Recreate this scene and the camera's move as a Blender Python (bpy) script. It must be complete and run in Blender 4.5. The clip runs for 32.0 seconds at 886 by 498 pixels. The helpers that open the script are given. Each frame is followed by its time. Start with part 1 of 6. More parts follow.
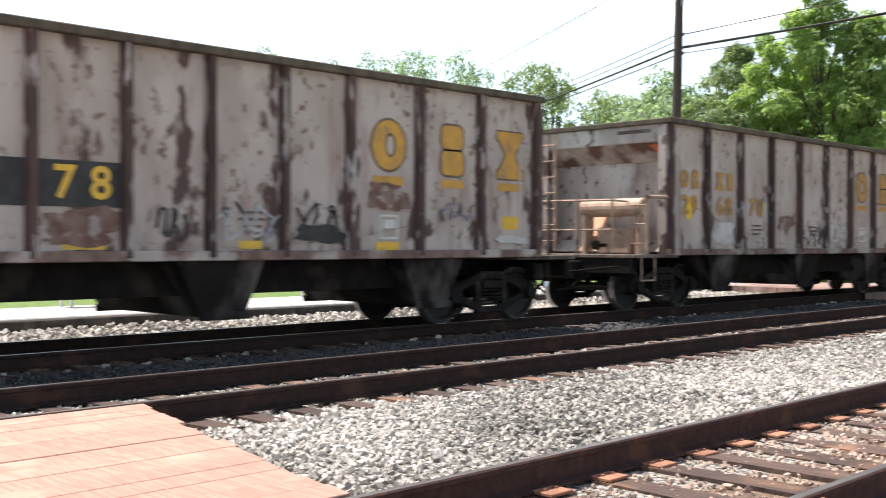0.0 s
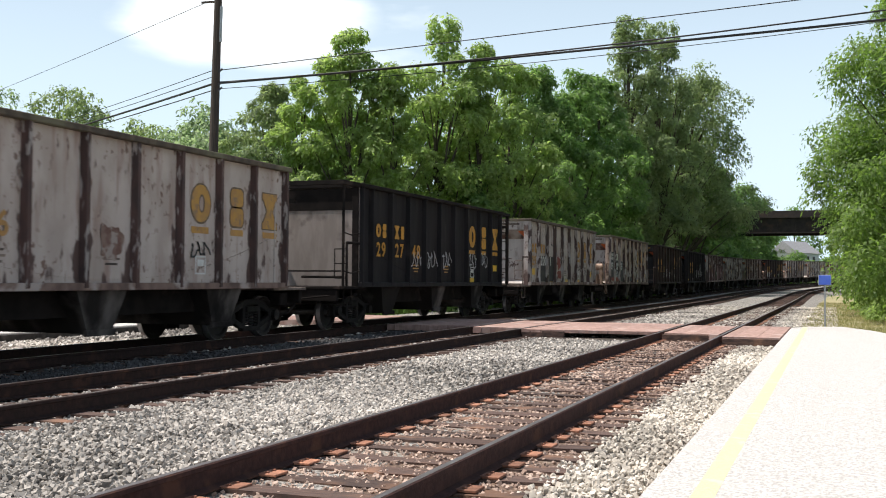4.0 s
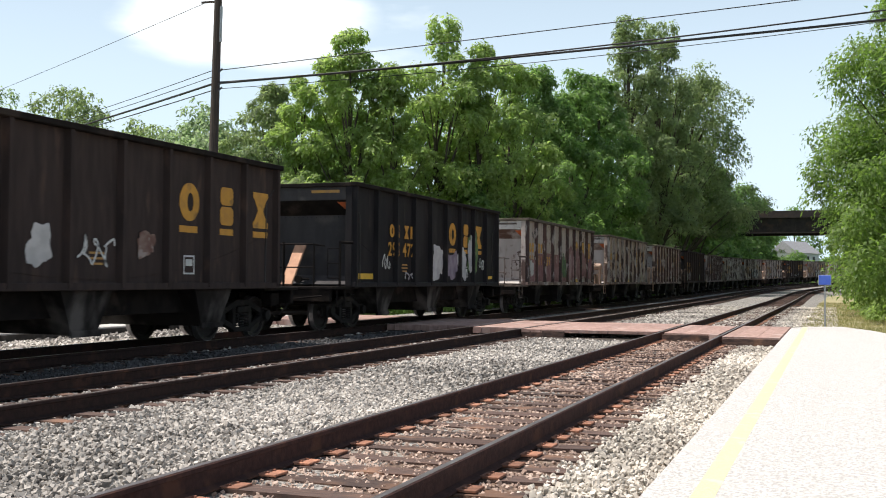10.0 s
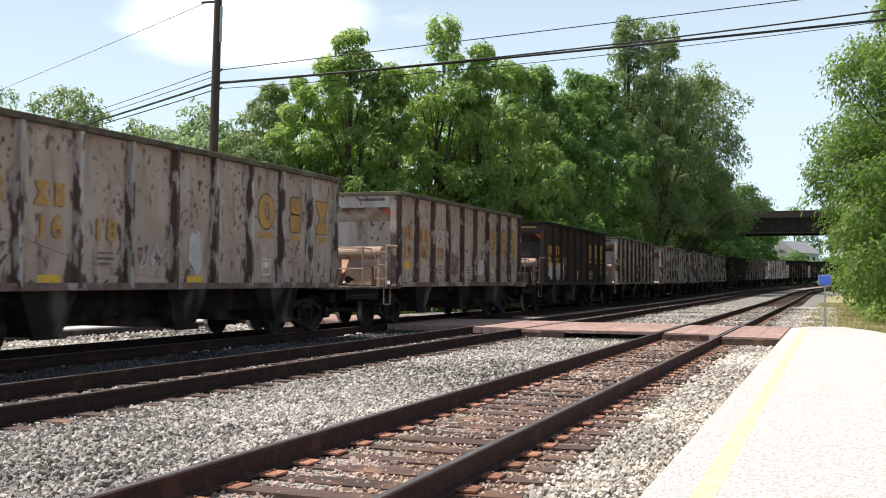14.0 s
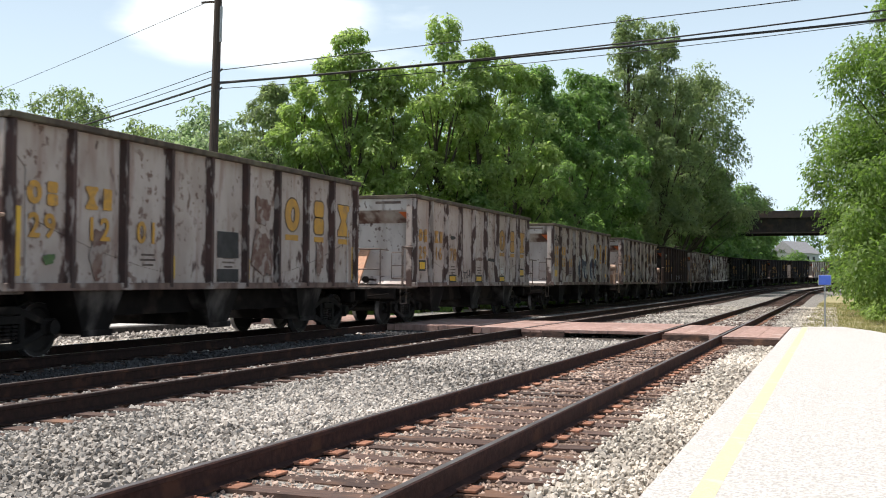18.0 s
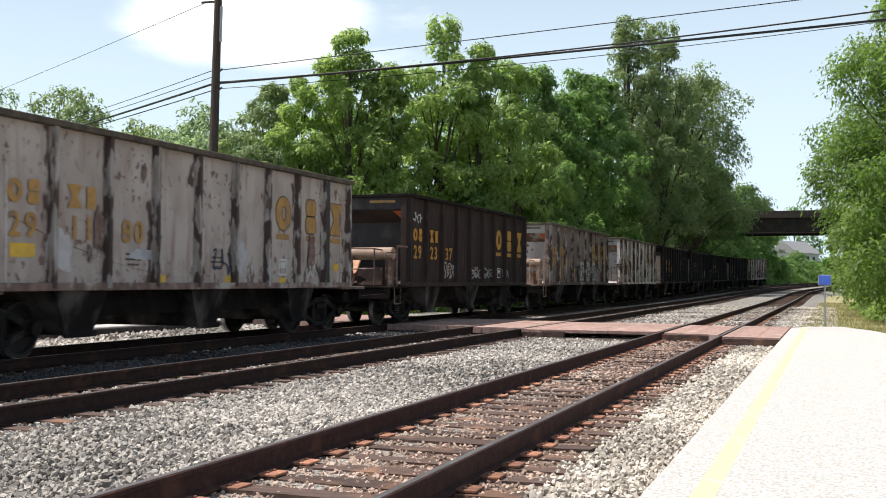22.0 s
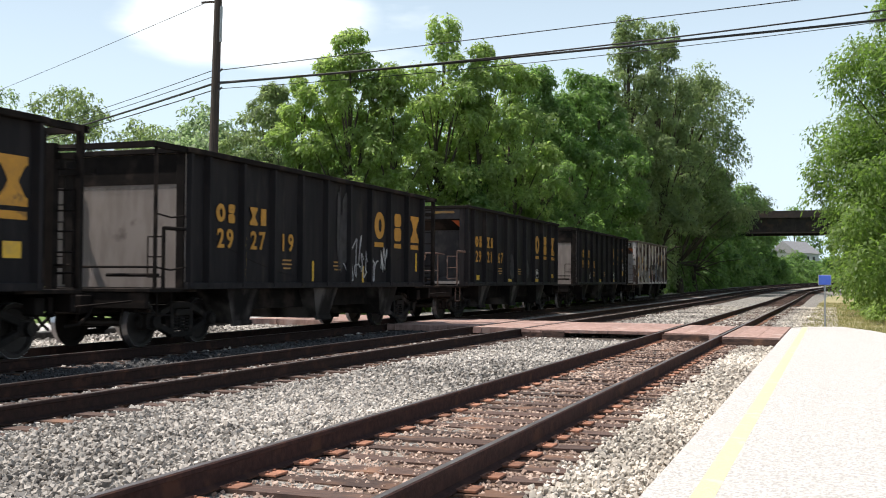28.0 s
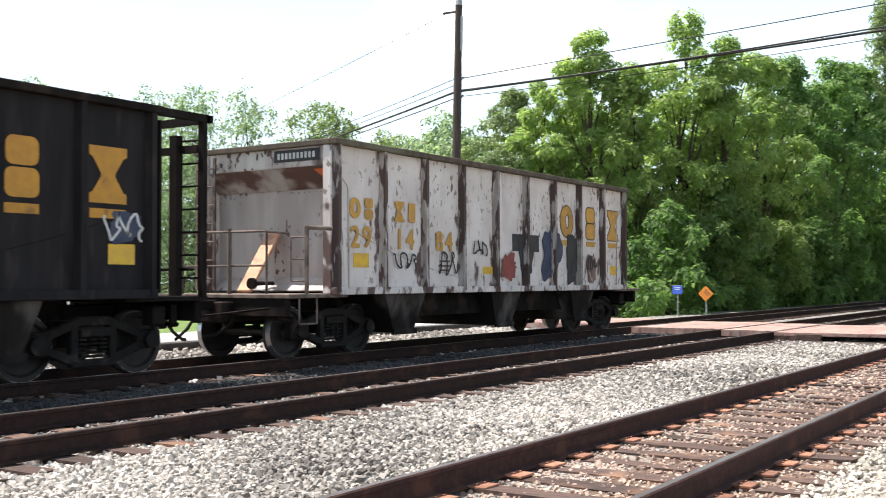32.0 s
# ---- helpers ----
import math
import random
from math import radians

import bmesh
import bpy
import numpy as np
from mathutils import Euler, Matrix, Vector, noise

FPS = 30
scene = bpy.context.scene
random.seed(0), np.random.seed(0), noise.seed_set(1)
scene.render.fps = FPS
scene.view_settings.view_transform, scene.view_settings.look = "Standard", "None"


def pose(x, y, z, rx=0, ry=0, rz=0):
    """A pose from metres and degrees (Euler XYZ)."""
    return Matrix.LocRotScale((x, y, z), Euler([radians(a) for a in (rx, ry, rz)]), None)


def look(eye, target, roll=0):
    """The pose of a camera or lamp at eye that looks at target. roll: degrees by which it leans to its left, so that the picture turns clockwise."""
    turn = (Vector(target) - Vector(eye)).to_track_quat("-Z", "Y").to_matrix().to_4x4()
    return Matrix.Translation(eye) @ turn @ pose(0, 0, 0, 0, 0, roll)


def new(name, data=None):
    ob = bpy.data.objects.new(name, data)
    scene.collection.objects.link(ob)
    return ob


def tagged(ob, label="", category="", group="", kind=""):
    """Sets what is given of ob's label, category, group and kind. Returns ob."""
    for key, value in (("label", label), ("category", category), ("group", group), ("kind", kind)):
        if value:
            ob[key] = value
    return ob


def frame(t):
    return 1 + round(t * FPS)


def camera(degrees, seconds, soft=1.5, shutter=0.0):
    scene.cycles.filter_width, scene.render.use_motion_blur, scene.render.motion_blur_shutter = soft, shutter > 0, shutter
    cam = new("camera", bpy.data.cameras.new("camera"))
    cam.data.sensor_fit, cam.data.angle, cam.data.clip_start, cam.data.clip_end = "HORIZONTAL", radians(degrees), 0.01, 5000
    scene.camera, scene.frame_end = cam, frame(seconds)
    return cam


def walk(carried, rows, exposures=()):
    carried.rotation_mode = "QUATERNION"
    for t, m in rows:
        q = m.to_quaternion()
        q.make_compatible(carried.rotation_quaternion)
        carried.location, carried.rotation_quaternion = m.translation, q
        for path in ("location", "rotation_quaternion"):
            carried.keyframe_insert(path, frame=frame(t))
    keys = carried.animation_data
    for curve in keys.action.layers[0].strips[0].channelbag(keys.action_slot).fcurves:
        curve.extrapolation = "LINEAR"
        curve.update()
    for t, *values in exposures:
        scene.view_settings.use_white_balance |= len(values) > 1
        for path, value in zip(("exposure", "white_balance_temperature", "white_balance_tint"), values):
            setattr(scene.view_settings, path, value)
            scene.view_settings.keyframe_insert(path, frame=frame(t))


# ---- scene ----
# ---------------------------------------------------------------- camera
EYE = (0.0, 0.0, 1.236)
cam = camera(45.6, 32.0, 1.0, 0.14)


def aim(yaw, pitch, roll):
    return pose(*EYE, 90 + pitch, roll, yaw)


STILL = aim(20.37, 1.65, -0.34)
walk(cam, [
    (0.0, aim(45.21, -0.28, -0.10)), (0.1, aim(42.63, -0.26, -0.20)), (0.3, aim(37.08, -0.17, -0.40)),
    (0.5, aim(31.54, 0.09, -0.45)), (1.0, aim(23.33, 0.19, -0.29)), (1.5, aim(20.79, 1.21, -0.35)),
    (2.0, aim(20.28, 1.70, -0.33)), (2.5, aim(20.19, 1.65, -0.32)), (3.0, STILL), (29.0, STILL),
    (29.5, aim(20.64, 1.70, -0.29)), (30.0, aim(20.70, 1.68, -0.27)), (30.5, aim(20.88, 1.81, -0.35)),
    (31.0, aim(20.92, 1.83, -0.37)), (31.4, aim(24.31, 1.98, -0.35)), (31.7, aim(28.80, 1.88, -0.08)),
    (32.0, aim(33.49, 1.78, 0.18))],
    exposures=[(0.0, 1.03), (0.6, 1.03), (1.0, 0.94), (1.6, 0.55), (2.0, 0.5), (30.8, 0.5), (31.5, 0.68), (32.0, 1.07)])

# ---------------------------------------------------------------- sky and sun
SUN_DIR = Vector((-0.44, -0.12, 0.89)).normalized()
world = bpy.data.worlds.new("sky")
scene.world = world
world.use_nodes = True
wn, wl = world.node_tree.nodes, world.node_tree.links
sky = wn.new("ShaderNodeTexSky")
sky.sky_type, sky.sun_disc = "NISHITA", False
sky.sun_elevation = math.asin(SUN_DIR.z)
sky.sun_rotation = math.atan2(SUN_DIR.x, SUN_DIR.y)
sky.air_density, sky.dust_density, sky.ozone_density = 1.0, 2.0, 1.0
# white summer haze that thins out towards the zenith, and a few soft clouds
tc = wn.new("ShaderNodeTexCoord")
sep = wn.new("ShaderNodeSeparateXYZ")
wl.new(tc.outputs["Generated"], sep.inputs["Vector"])
hz = wn.new("ShaderNodeMapRange")
hz.interpolation_type = "SMOOTHSTEP"
hz.inputs["From Min"].default_value, hz.inputs["From Max"].default_value = 0.0, 0.62
hz.inputs["To Min"].default_value, hz.inputs["To Max"].default_value = 0.86, 0.12
wl.new(sep.outputs["Z"], hz.inputs["Value"])
cmap = wn.new("ShaderNodeMapping")
cmap.inputs["Scale"].default_value = (1.6, 1.6, 5.0)
cmap.inputs["Location"].default_value = (0.35, 0.1, 0.0)
cn = wn.new("ShaderNodeTexNoise")
cn.inputs["Scale"].default_value, cn.inputs["Detail"].default_value = 2.2, 6.0
cr = wn.new("ShaderNodeValToRGB")
cr.color_ramp.elements[0].position, cr.color_ramp.elements[1].position = 0.62, 0.78
cr.color_ramp.elements[0].color, cr.color_ramp.elements[1].color = (0, 0, 0, 1), (0.9, 0.9, 0.9, 1)
mx = wn.new("ShaderNodeMath")
mx.operation = "MAXIMUM"
# one bright summer cloud over the wood
cc = wn.new("ShaderNodeVectorMath")
cc.operation = "SUBTRACT"
cc.inputs[1].default_value = (-0.515, 0.826, 0.240)
cs = wn.new("ShaderNodeVectorMath")
cs.operation = "MULTIPLY"
cs.inputs[1].default_value = (1.0, 1.0, 2.6)
cl = wn.new("ShaderNodeVectorMath")
cl.operation = "LENGTH"
cw = wn.new("ShaderNodeMath")
cw.operation = "MULTIPLY_ADD"
cw.inputs[1].default_value = -0.20
cd = wn.new("ShaderNodeMapRange")
cd.interpolation_type = "SMOOTHSTEP"
cd.inputs["From Min"].default_value, cd.inputs["From Max"].default_value = 0.022, -0.028
cm = wn.new("ShaderNodeMix")
cm.data_type = "RGBA"
cm.inputs[7].default_value = (11.2, 13.6, 15.6, 1)
cz = wn.new("ShaderNodeMix")
cz.data_type = "RGBA"
cz.inputs[7].default_value = (15.0, 15.8, 16.4, 1)
wl.new(tc.outputs["Generated"], cmap.inputs["Vector"])
wl.new(cmap.outputs["Vector"], cn.inputs["Vector"])
wl.new(cn.outputs["Fac"], cr.inputs["Fac"])
wl.new(tc.outputs["Generated"], cc.inputs[0])
wl.new(cc.outputs["Vector"], cs.inputs[0])
wl.new(cs.outputs["Vector"], cl.inputs[0])
wl.new(cn.outputs["Fac"], cw.inputs[0])
wl.new(cl.outputs["Value"], cw.inputs[2])
wl.new(cw.outputs[0], cd.inputs["Value"])
wl.new(cr.outputs["Color"], mx.inputs[0])
wl.new(cd.outputs["Result"], mx.inputs[1])
wl.new(hz.outputs["Result"], cm.inputs[0])
wl.new(sky.outputs["Color"], cm.inputs[6])
wl.new(cm.outputs[2], cz.inputs[6])
wl.new(mx.outputs[0], cz.inputs[0])
bg = wn["Background"]
bg.inputs["Strength"].default_value = 0.06
wl.new(cz.outputs[2], bg.inputs["Color"])
sun_data = bpy.data.lights.new("sun", "SUN")
sun_data.energy, sun_data.angle, sun_data.color = 4.4, radians(0.53), (1.0, 0.938, 0.875)
sun = new("sun", sun_data)
sun.matrix_world = look(SUN_DIR * 50, (0, 0, 0))


# ---------------------------------------------------------------- materials
def mat(name, base, rough=0.8, metal=0.0, var=None, scale=4.0, stretch=(1, 1, 1), spots=None, spot_scale=2.0, spot_at=(0.55, 0.68),
        spot_stretch=(1, 1, 1), bump=0.0, bump_scale=30.0, jitter=0.0, spec=0.5, flecks=None, streaks=None, posts=None):
    """A weathered surface: base colour mixed with var by fine noise, spots of another colour by coarse noise, relief, and a change from piece to piece."""
    m = bpy.data.materials.new(name)
    m.use_nodes = True
    n, l = m.node_tree.nodes, m.node_tree.links
    b = n["Principled BSDF"]
    b.inputs["Roughness"].default_value, b.inputs["Metallic"].default_value = rough, metal
    b.inputs["Specular IOR Level"].default_value = spec
    geo = n.new("ShaderNodeTexCoord")
    info = n.new("ShaderNodeObjectInfo")
    off = n.new("ShaderNodeVectorMath")
    off.operation = "MULTIPLY_ADD"
    off.inputs[1].default_value = (37.0, 91.0, 53.0)
    l.new(info.outputs["Random"], off.inputs[0])
    l.new(geo.outputs["Object"], off.inputs[2])

    def tex(sc, st, detail, seed):
        mp = n.new("ShaderNodeMapping")
        mp.inputs["Scale"].default_value = st
        mp.inputs["Location"].default_value = (seed, seed * 2, seed * 3)
        t = n.new("ShaderNodeTexNoise")
        t.inputs["Scale"].default_value, t.inputs["Detail"].default_value = sc, detail
        l.new(off.outputs[0], mp.inputs["Vector"])
        l.new(mp.outputs["Vector"], t.inputs["Vector"])
        return t

    def ramp(src, lo, hi):
        r = n.new("ShaderNodeMapRange")
        r.interpolation_type = "SMOOTHSTEP"
        r.inputs["From Min"].default_value, r.inputs["From Max"].default_value = lo, hi
        l.new(src, r.inputs["Value"])
        return r.outputs["Result"]

    def mix(fac, a, c):
        x = n.new("ShaderNodeMix")
        x.data_type = "RGBA"
        l.new(fac, x.inputs[0])
        for k, v in ((6, a), (7, c)):
            if isinstance(v, tuple):
                x.inputs[k].default_value = (*v[:3], 1)
            else:
                l.new(v, x.inputs[k])
        return x.outputs[2]

    col = base
    if var:
        col = mix(ramp(tex(scale, stretch, 8, 1.3).outputs["Fac"], 0.35, 0.65), base, var)
    if spots:
        col = mix(ramp(tex(spot_scale, spot_stretch, 10, 7.7).outputs["Fac"], *spot_at), col, spots)
    if streaks:
        # rust that has run down the sheet in tall soft streaks
        half = n.new("ShaderNodeMath")
        half.operation = "MULTIPLY"
        half.inputs[1].default_value = 0.7
        l.new(ramp(tex(1.6, (1, 2.6, 0.45), 7, 31.0).outputs["Fac"], 0.52, 0.72), half.inputs[0])
        col = mix(half.outputs[0], col, streaks)
    if posts:
        # rust that creeps out from the welded posts, spaced evenly along the car
        sy = n.new("ShaderNodeSeparateXYZ")
        l.new(geo.outputs["Object"], sy.inputs[0])
        a1 = n.new("ShaderNodeMath")
        a1.operation, a1.inputs[1].default_value = "ADD", 5.68 + 0.631
        a2 = n.new("ShaderNodeMath")
        a2.operation, a2.inputs[1].default_value = "PINGPONG", 0.6311
        l.new(sy.outputs["Y"], a1.inputs[0])
        l.new(a1.outputs[0], a2.inputs[0])
        near = n.new("ShaderNodeMapRange")
        near.inputs["From Min"].default_value, near.inputs["From Max"].default_value = 0.36, 0.60
        near.inputs["To Min"].default_value, near.inputs["To Max"].default_value = 0.0, 0.20
        l.new(a2.outputs[0], near.inputs["Value"])
        low = n.new("ShaderNodeMapRange")
        low.inputs["From Min"].default_value, low.inputs["From Max"].default_value = 2.5, 1.0
        low.inputs["To Min"].default_value, low.inputs["To Max"].default_value = 0.0, 0.10
        l.new(sy.outputs["Z"], low.inputs["Value"])
        s1 = n.new("ShaderNodeMath")
        s1.operation = "ADD"
        l.new(near.outputs[0], s1.inputs[0])
        l.new(low.outputs[0], s1.inputs[1])
        s2 = n.new("ShaderNodeMath")
        s2.operation = "ADD"
        l.new(s1.outputs[0], s2.inputs[0])
        l.new(tex(2.4, (1, 1.7, 0.9), 9, 43.0).outputs["Fac"], s2.inputs[1])
        col = mix(ramp(s2.outputs[0], 0.66, 0.76), col, posts)
    if flecks:
        # small flaked spots, gathered where a broad noise lets them
        where = ramp(tex(0.9, (1, 1, 1), 4, 17.0).outputs["Fac"], 0.42, 0.62)
        spot = ramp(tex(flecks[1], (1, 1, 0.8), 6, 23.0).outputs["Fac"], 0.58, 0.63)
        both = n.new("ShaderNodeMath")
        both.operation = "MULTIPLY"
        l.new(where, both.inputs[0])
        l.new(spot, both.inputs[1])
        col = mix(both.outputs[0], col, flecks[0])
    if isinstance(col, tuple):
        b.inputs["Base Color"].default_value = (*col, 1)
    else:
        if jitter:
            h = n.new("ShaderNodeHueSaturation")
            r = n.new("ShaderNodeMapRange")
            r.inputs["To Min"].default_value, r.inputs["To Max"].default_value = 1 - jitter, 1 + jitter
            l.new(info.outputs["Random"], r.inputs["Value"])
            l.new(r.outputs["Result"], h.inputs["Value"])
            l.new(col, h.inputs["Color"])
            col = h.outputs["Color"]
        l.new(col, b.inputs["Base Color"])
    if bump:
        bp = n.new("ShaderNodeBump")
        bp.inputs["Strength"].default_value, bp.inputs["Distance"].default_value = bump, 0.02
        l.new(tex(bump_scale, (1, 1, 1), 6, 3.1).outputs["Fac"], bp.inputs["Height"])
        l.new(bp.outputs["Normal"], b.inputs["Normal"])
    return m


def island_mat(name, dark, light, rough=0.9, through_light=0.0, tint=(1, 1, 1), spread=0.55):
    """For many small pieces in one mesh: each piece takes its own shade between dark and light; leaves let light through."""
    m = bpy.data.materials.new(name)
    m.use_nodes = True
    n, l = m.node_tree.nodes, m.node_tree.links
    b = n["Principled BSDF"]
    b.inputs["Roughness"].default_value = rough
    b.inputs["Specular IOR Level"].default_value = 0.25
    g = n.new("ShaderNodeNewGeometry")
    r = n.new("ShaderNodeValToRGB")
    r.color_ramp.elements[0].color, r.color_ramp.elements[1].color = (*dark, 1), (*light, 1)
    big = n.new("ShaderNodeTexNoise")
    big.inputs["Scale"].default_value = 0.35
    co = n.new("ShaderNodeTexCoord")
    l.new(co.outputs["Object"], big.inputs["Vector"])
    add = n.new("ShaderNodeMath")
    add.operation = "MULTIPLY_ADD"
    add.inputs[1].default_value = spread
    l.new(g.outputs["Random Per Island"], add.inputs[0])
    sub = n.new("ShaderNodeMath")
    sub.operation = "MULTIPLY_ADD"
    sub.inputs[1].default_value, sub.inputs[2].default_value = 1.2, -0.38
    l.new(big.outputs["Fac"], sub.inputs[0])
    l.new(sub.outputs[0], add.inputs[2])
    l.new(add.outputs[0], r.inputs["Fac"])
    l.new(r.outputs["Color"], b.inputs["Base Color"])
    if through_light:
        t = n.new("ShaderNodeBsdfTranslucent")
        mul = n.new("ShaderNodeMix")
        mul.data_type, mul.blend_type = "RGBA", "MULTIPLY"
        mul.inputs[0].default_value = 1.0
        mul.inputs[7].default_value = (*tint, 1)
        l.new(r.outputs["Color"], mul.inputs[6])
        l.new(mul.outputs[2], t.inputs["Color"])
        s = n.new("ShaderNodeMixShader")
        s.inputs[0].default_value = through_light
        l.new(b.outputs[0], s.inputs[1])
        l.new(t.outputs[0], s.inputs[2])
        l.new(s.outputs[0], n["Material Output"].inputs["Surface"])
    return m


M_BALLAST = mat("ballast_bed", (0.40, 0.375, 0.34), 0.95, var=(0.04, 0.037, 0.034), scale=24, spots=(0.23, 0.205, 0.175), spot_scale=1.2, bump=1.0, bump_scale=24)
M_STONE = island_mat("ballast_stone", (0.042, 0.038, 0.034), (0.75, 0.69, 0.62))
M_STONE_PALE = island_mat("pale_ballast_stone", (0.16, 0.140, 0.115), (0.90, 0.82, 0.71))
M_STONE_RUSTY = island_mat("ballast_stone_rusty", (0.10, 0.058, 0.045), (0.70, 0.53, 0.43))
# darker stone colours stand in for the train's shadow
M_STONE_SHADED = island_mat("shaded_ballast_stone", (0.018, 0.018, 0.020), (0.125, 0.122, 0.12))
M_GROUND = mat("grass_ground", (0.10, 0.13, 0.035), 1.0, var=(0.19, 0.19, 0.07), scale=0.9, spots=(0.22, 0.19, 0.12), spot_scale=0.15, bump=0.8, bump_scale=8)
M_CONCRETE = mat("concrete_platform", (0.65, 0.62, 0.59), 0.9, var=(0.40, 0.38, 0.355), scale=42, spots=(0.52, 0.49, 0.46), spot_scale=1.6, bump=0.9, bump_scale=48)
M_YELLOW = mat("yellow_line_paint", (0.76, 0.655, 0.33), 0.7, var=(0.68, 0.60, 0.36), scale=30, spots=(0.62, 0.58, 0.45), spot_scale=5, bump=0.5, bump_scale=48)
M_RAIL = mat("rusty_rail_steel", (0.070, 0.037, 0.032), 0.85, 0.0, var=(0.048, 0.027, 0.024), scale=14, spots=(0.10, 0.05, 0.036), spot_scale=3, bump=0.2, bump_scale=40, spec=0.12)
M_RAIL_DARK = mat("grimy_rail_steel", (0.040, 0.0235, 0.0205), 0.85, 0.0, var=(0.027, 0.018, 0.016), scale=14, spots=(0.062, 0.033, 0.025), spot_scale=3, bump=0.2, bump_scale=40, spec=0.12)
M_SHINE = mat("worn_rail_head", (0.30, 0.27, 0.26), 0.38, 0.8, var=(0.22, 0.17, 0.15), scale=6, stretch=(4, 0.3, 1))
M_TIE = mat("creosoted_tie", (0.105, 0.063, 0.049), 0.95, var=(0.055, 0.037, 0.031), scale=5, stretch=(1, 14, 3), spots=(0.20, 0.11, 0.07), spot_scale=1.6, bump=0.6, bump_scale=18, jitter=0.35)
M_PLATE = mat("rusty_tie_plate", (0.36, 0.165, 0.10), 0.9, var=(0.24, 0.11, 0.068), scale=12, bump=0.3, jitter=0.35)
M_PLANK = mat("red_crossing_plank", (0.44, 0.255, 0.195), 0.9, var=(0.35, 0.19, 0.145), scale=3, stretch=(1, 12, 1), spots=(0.47, 0.29, 0.22), spot_scale=2, bump=0.3, bump_scale=20, jitter=0.07)
M_PLANK_WORN = mat("worn_grey_red_plank", (0.40, 0.26, 0.22), 0.9, var=(0.30, 0.19, 0.157), scale=3, stretch=(3, 1, 1), spots=(0.43, 0.315, 0.275), spot_scale=1.2, bump=0.5, bump_scale=20, jitter=0.10)
M_POLE = mat("weathered_pole_wood", (0.066, 0.048, 0.040), 0.95, var=(0.042, 0.033, 0.029), scale=4, stretch=(6, 6, 0.4), bump=0.5)
M_CABLE = mat("black_cable", (0.015, 0.015, 0.016), 0.6)
M_BARK = mat("bark", (0.10, 0.08, 0.06), 1.0, var=(0.055, 0.045, 0.035), scale=5, stretch=(3, 3, 0.5), bump=0.8, bump_scale=10)
M_LEAF_A = island_mat("leaf_bright", (0.165, 0.230, 0.098), (0.425, 0.515, 0.212), 0.5, 0.62, (1.5, 1.62, 0.98), 0.34)
M_LEAF_B = island_mat("leaf_deep", (0.094, 0.156, 0.068), (0.285, 0.388, 0.156), 0.5, 0.62, (1.42, 1.65, 0.95), 0.34)
M_LEAF_D = island_mat("leaf_glossy_green", (0.085, 0.140, 0.050), (0.245, 0.330, 0.115), 0.45, 0.60, (1.5, 1.7, 0.8), 0.34)
# greyed leaf greens; for the far trees this colour carries the distance haze
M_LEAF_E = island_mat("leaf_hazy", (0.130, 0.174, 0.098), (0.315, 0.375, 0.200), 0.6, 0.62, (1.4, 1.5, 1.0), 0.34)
M_LEAF_C = island_mat("leaf_distance_haze", (0.175, 0.230, 0.150), (0.370, 0.435, 0.285), 0.55, 0.58, (1.4, 1.55, 1.1), 0.34)
M_BRIDGE = mat("dark_bridge_steel", (0.045, 0.036, 0.032), 0.85, var=(0.028, 0.023, 0.021), scale=1.5, spots=(0.075, 0.045, 0.032), spot_scale=0.8)
M_ABUT = mat("old_bridge_stone", (0.15, 0.14, 0.125), 0.95, var=(0.09, 0.085, 0.075), scale=1.2, bump=0.6, bump_scale=6)


# ---------------------------------------------------------------- mesh helpers
def mesh_of(name, bm, material=None):
    me = bpy.data.meshes.new(name)
    bm.to_mesh(me)
    bm.free()
    me.materials.append(material)
    return me


def thing(name, label, category, m=None, group="", kind=""):
    ob = tagged(new(name), label, category, group, kind)
    if m is not None:
        ob.matrix_basis = m
    return ob


def part(name, data, material, parent, label="", m=None):
    """One mesh object under a thing or a part. data: a bmesh or a mesh that several objects share; the material sits on the object."""
    me = data if isinstance(data, bpy.types.Mesh) else mesh_of(name, data)
    ob = new(name, me)
    if not me.materials:
        me.materials.append(None)
    if material is not None:
        ob.material_slots[0].link = "OBJECT"
        ob.material_slots[0].material = material
    ob.parent = parent
    if m is not None:
        ob.matrix_basis = m
    if label:
        tagged(ob, label)
    return ob


def box(bm, x0, x1, y0, y1, z0, z1, m=None, bevel=0.0):
    r = bmesh.ops.create_cube(bm, size=1.0)
    vs = r["verts"]
    for v in vs:
        v.co = Vector((x0 + (v.co.x + 0.5) * (x1 - x0), y0 + (v.co.y + 0.5) * (y1 - y0), z0 + (v.co.z + 0.5) * (z1 - z0)))
    if bevel:
        es = {e for v in vs for e in v.link_edges}
        vs = list({v for f in bmesh.ops.bevel(bm, geom=list(es), offset=bevel, segments=1, affect="EDGES")["faces"] for v in f.verts} | {v for v in vs if v.is_valid})
    if m is not None:
        bmesh.ops.transform(bm, matrix=m, verts=[v for v in vs if v.is_valid])
    return bm


def rod(bm, a, b, r, seg=8, r2=None):
    a, b = Vector(a), Vector(b)
    d = b - a
    m = Matrix.Translation((a + b) / 2) @ d.to_track_quat("Z", "Y").to_matrix().to_4x4()
    bmesh.ops.create_cone(bm, cap_ends=True, segments=seg, radius1=r, radius2=r if r2 is None else r2, depth=d.length, matrix=m)
    return bm


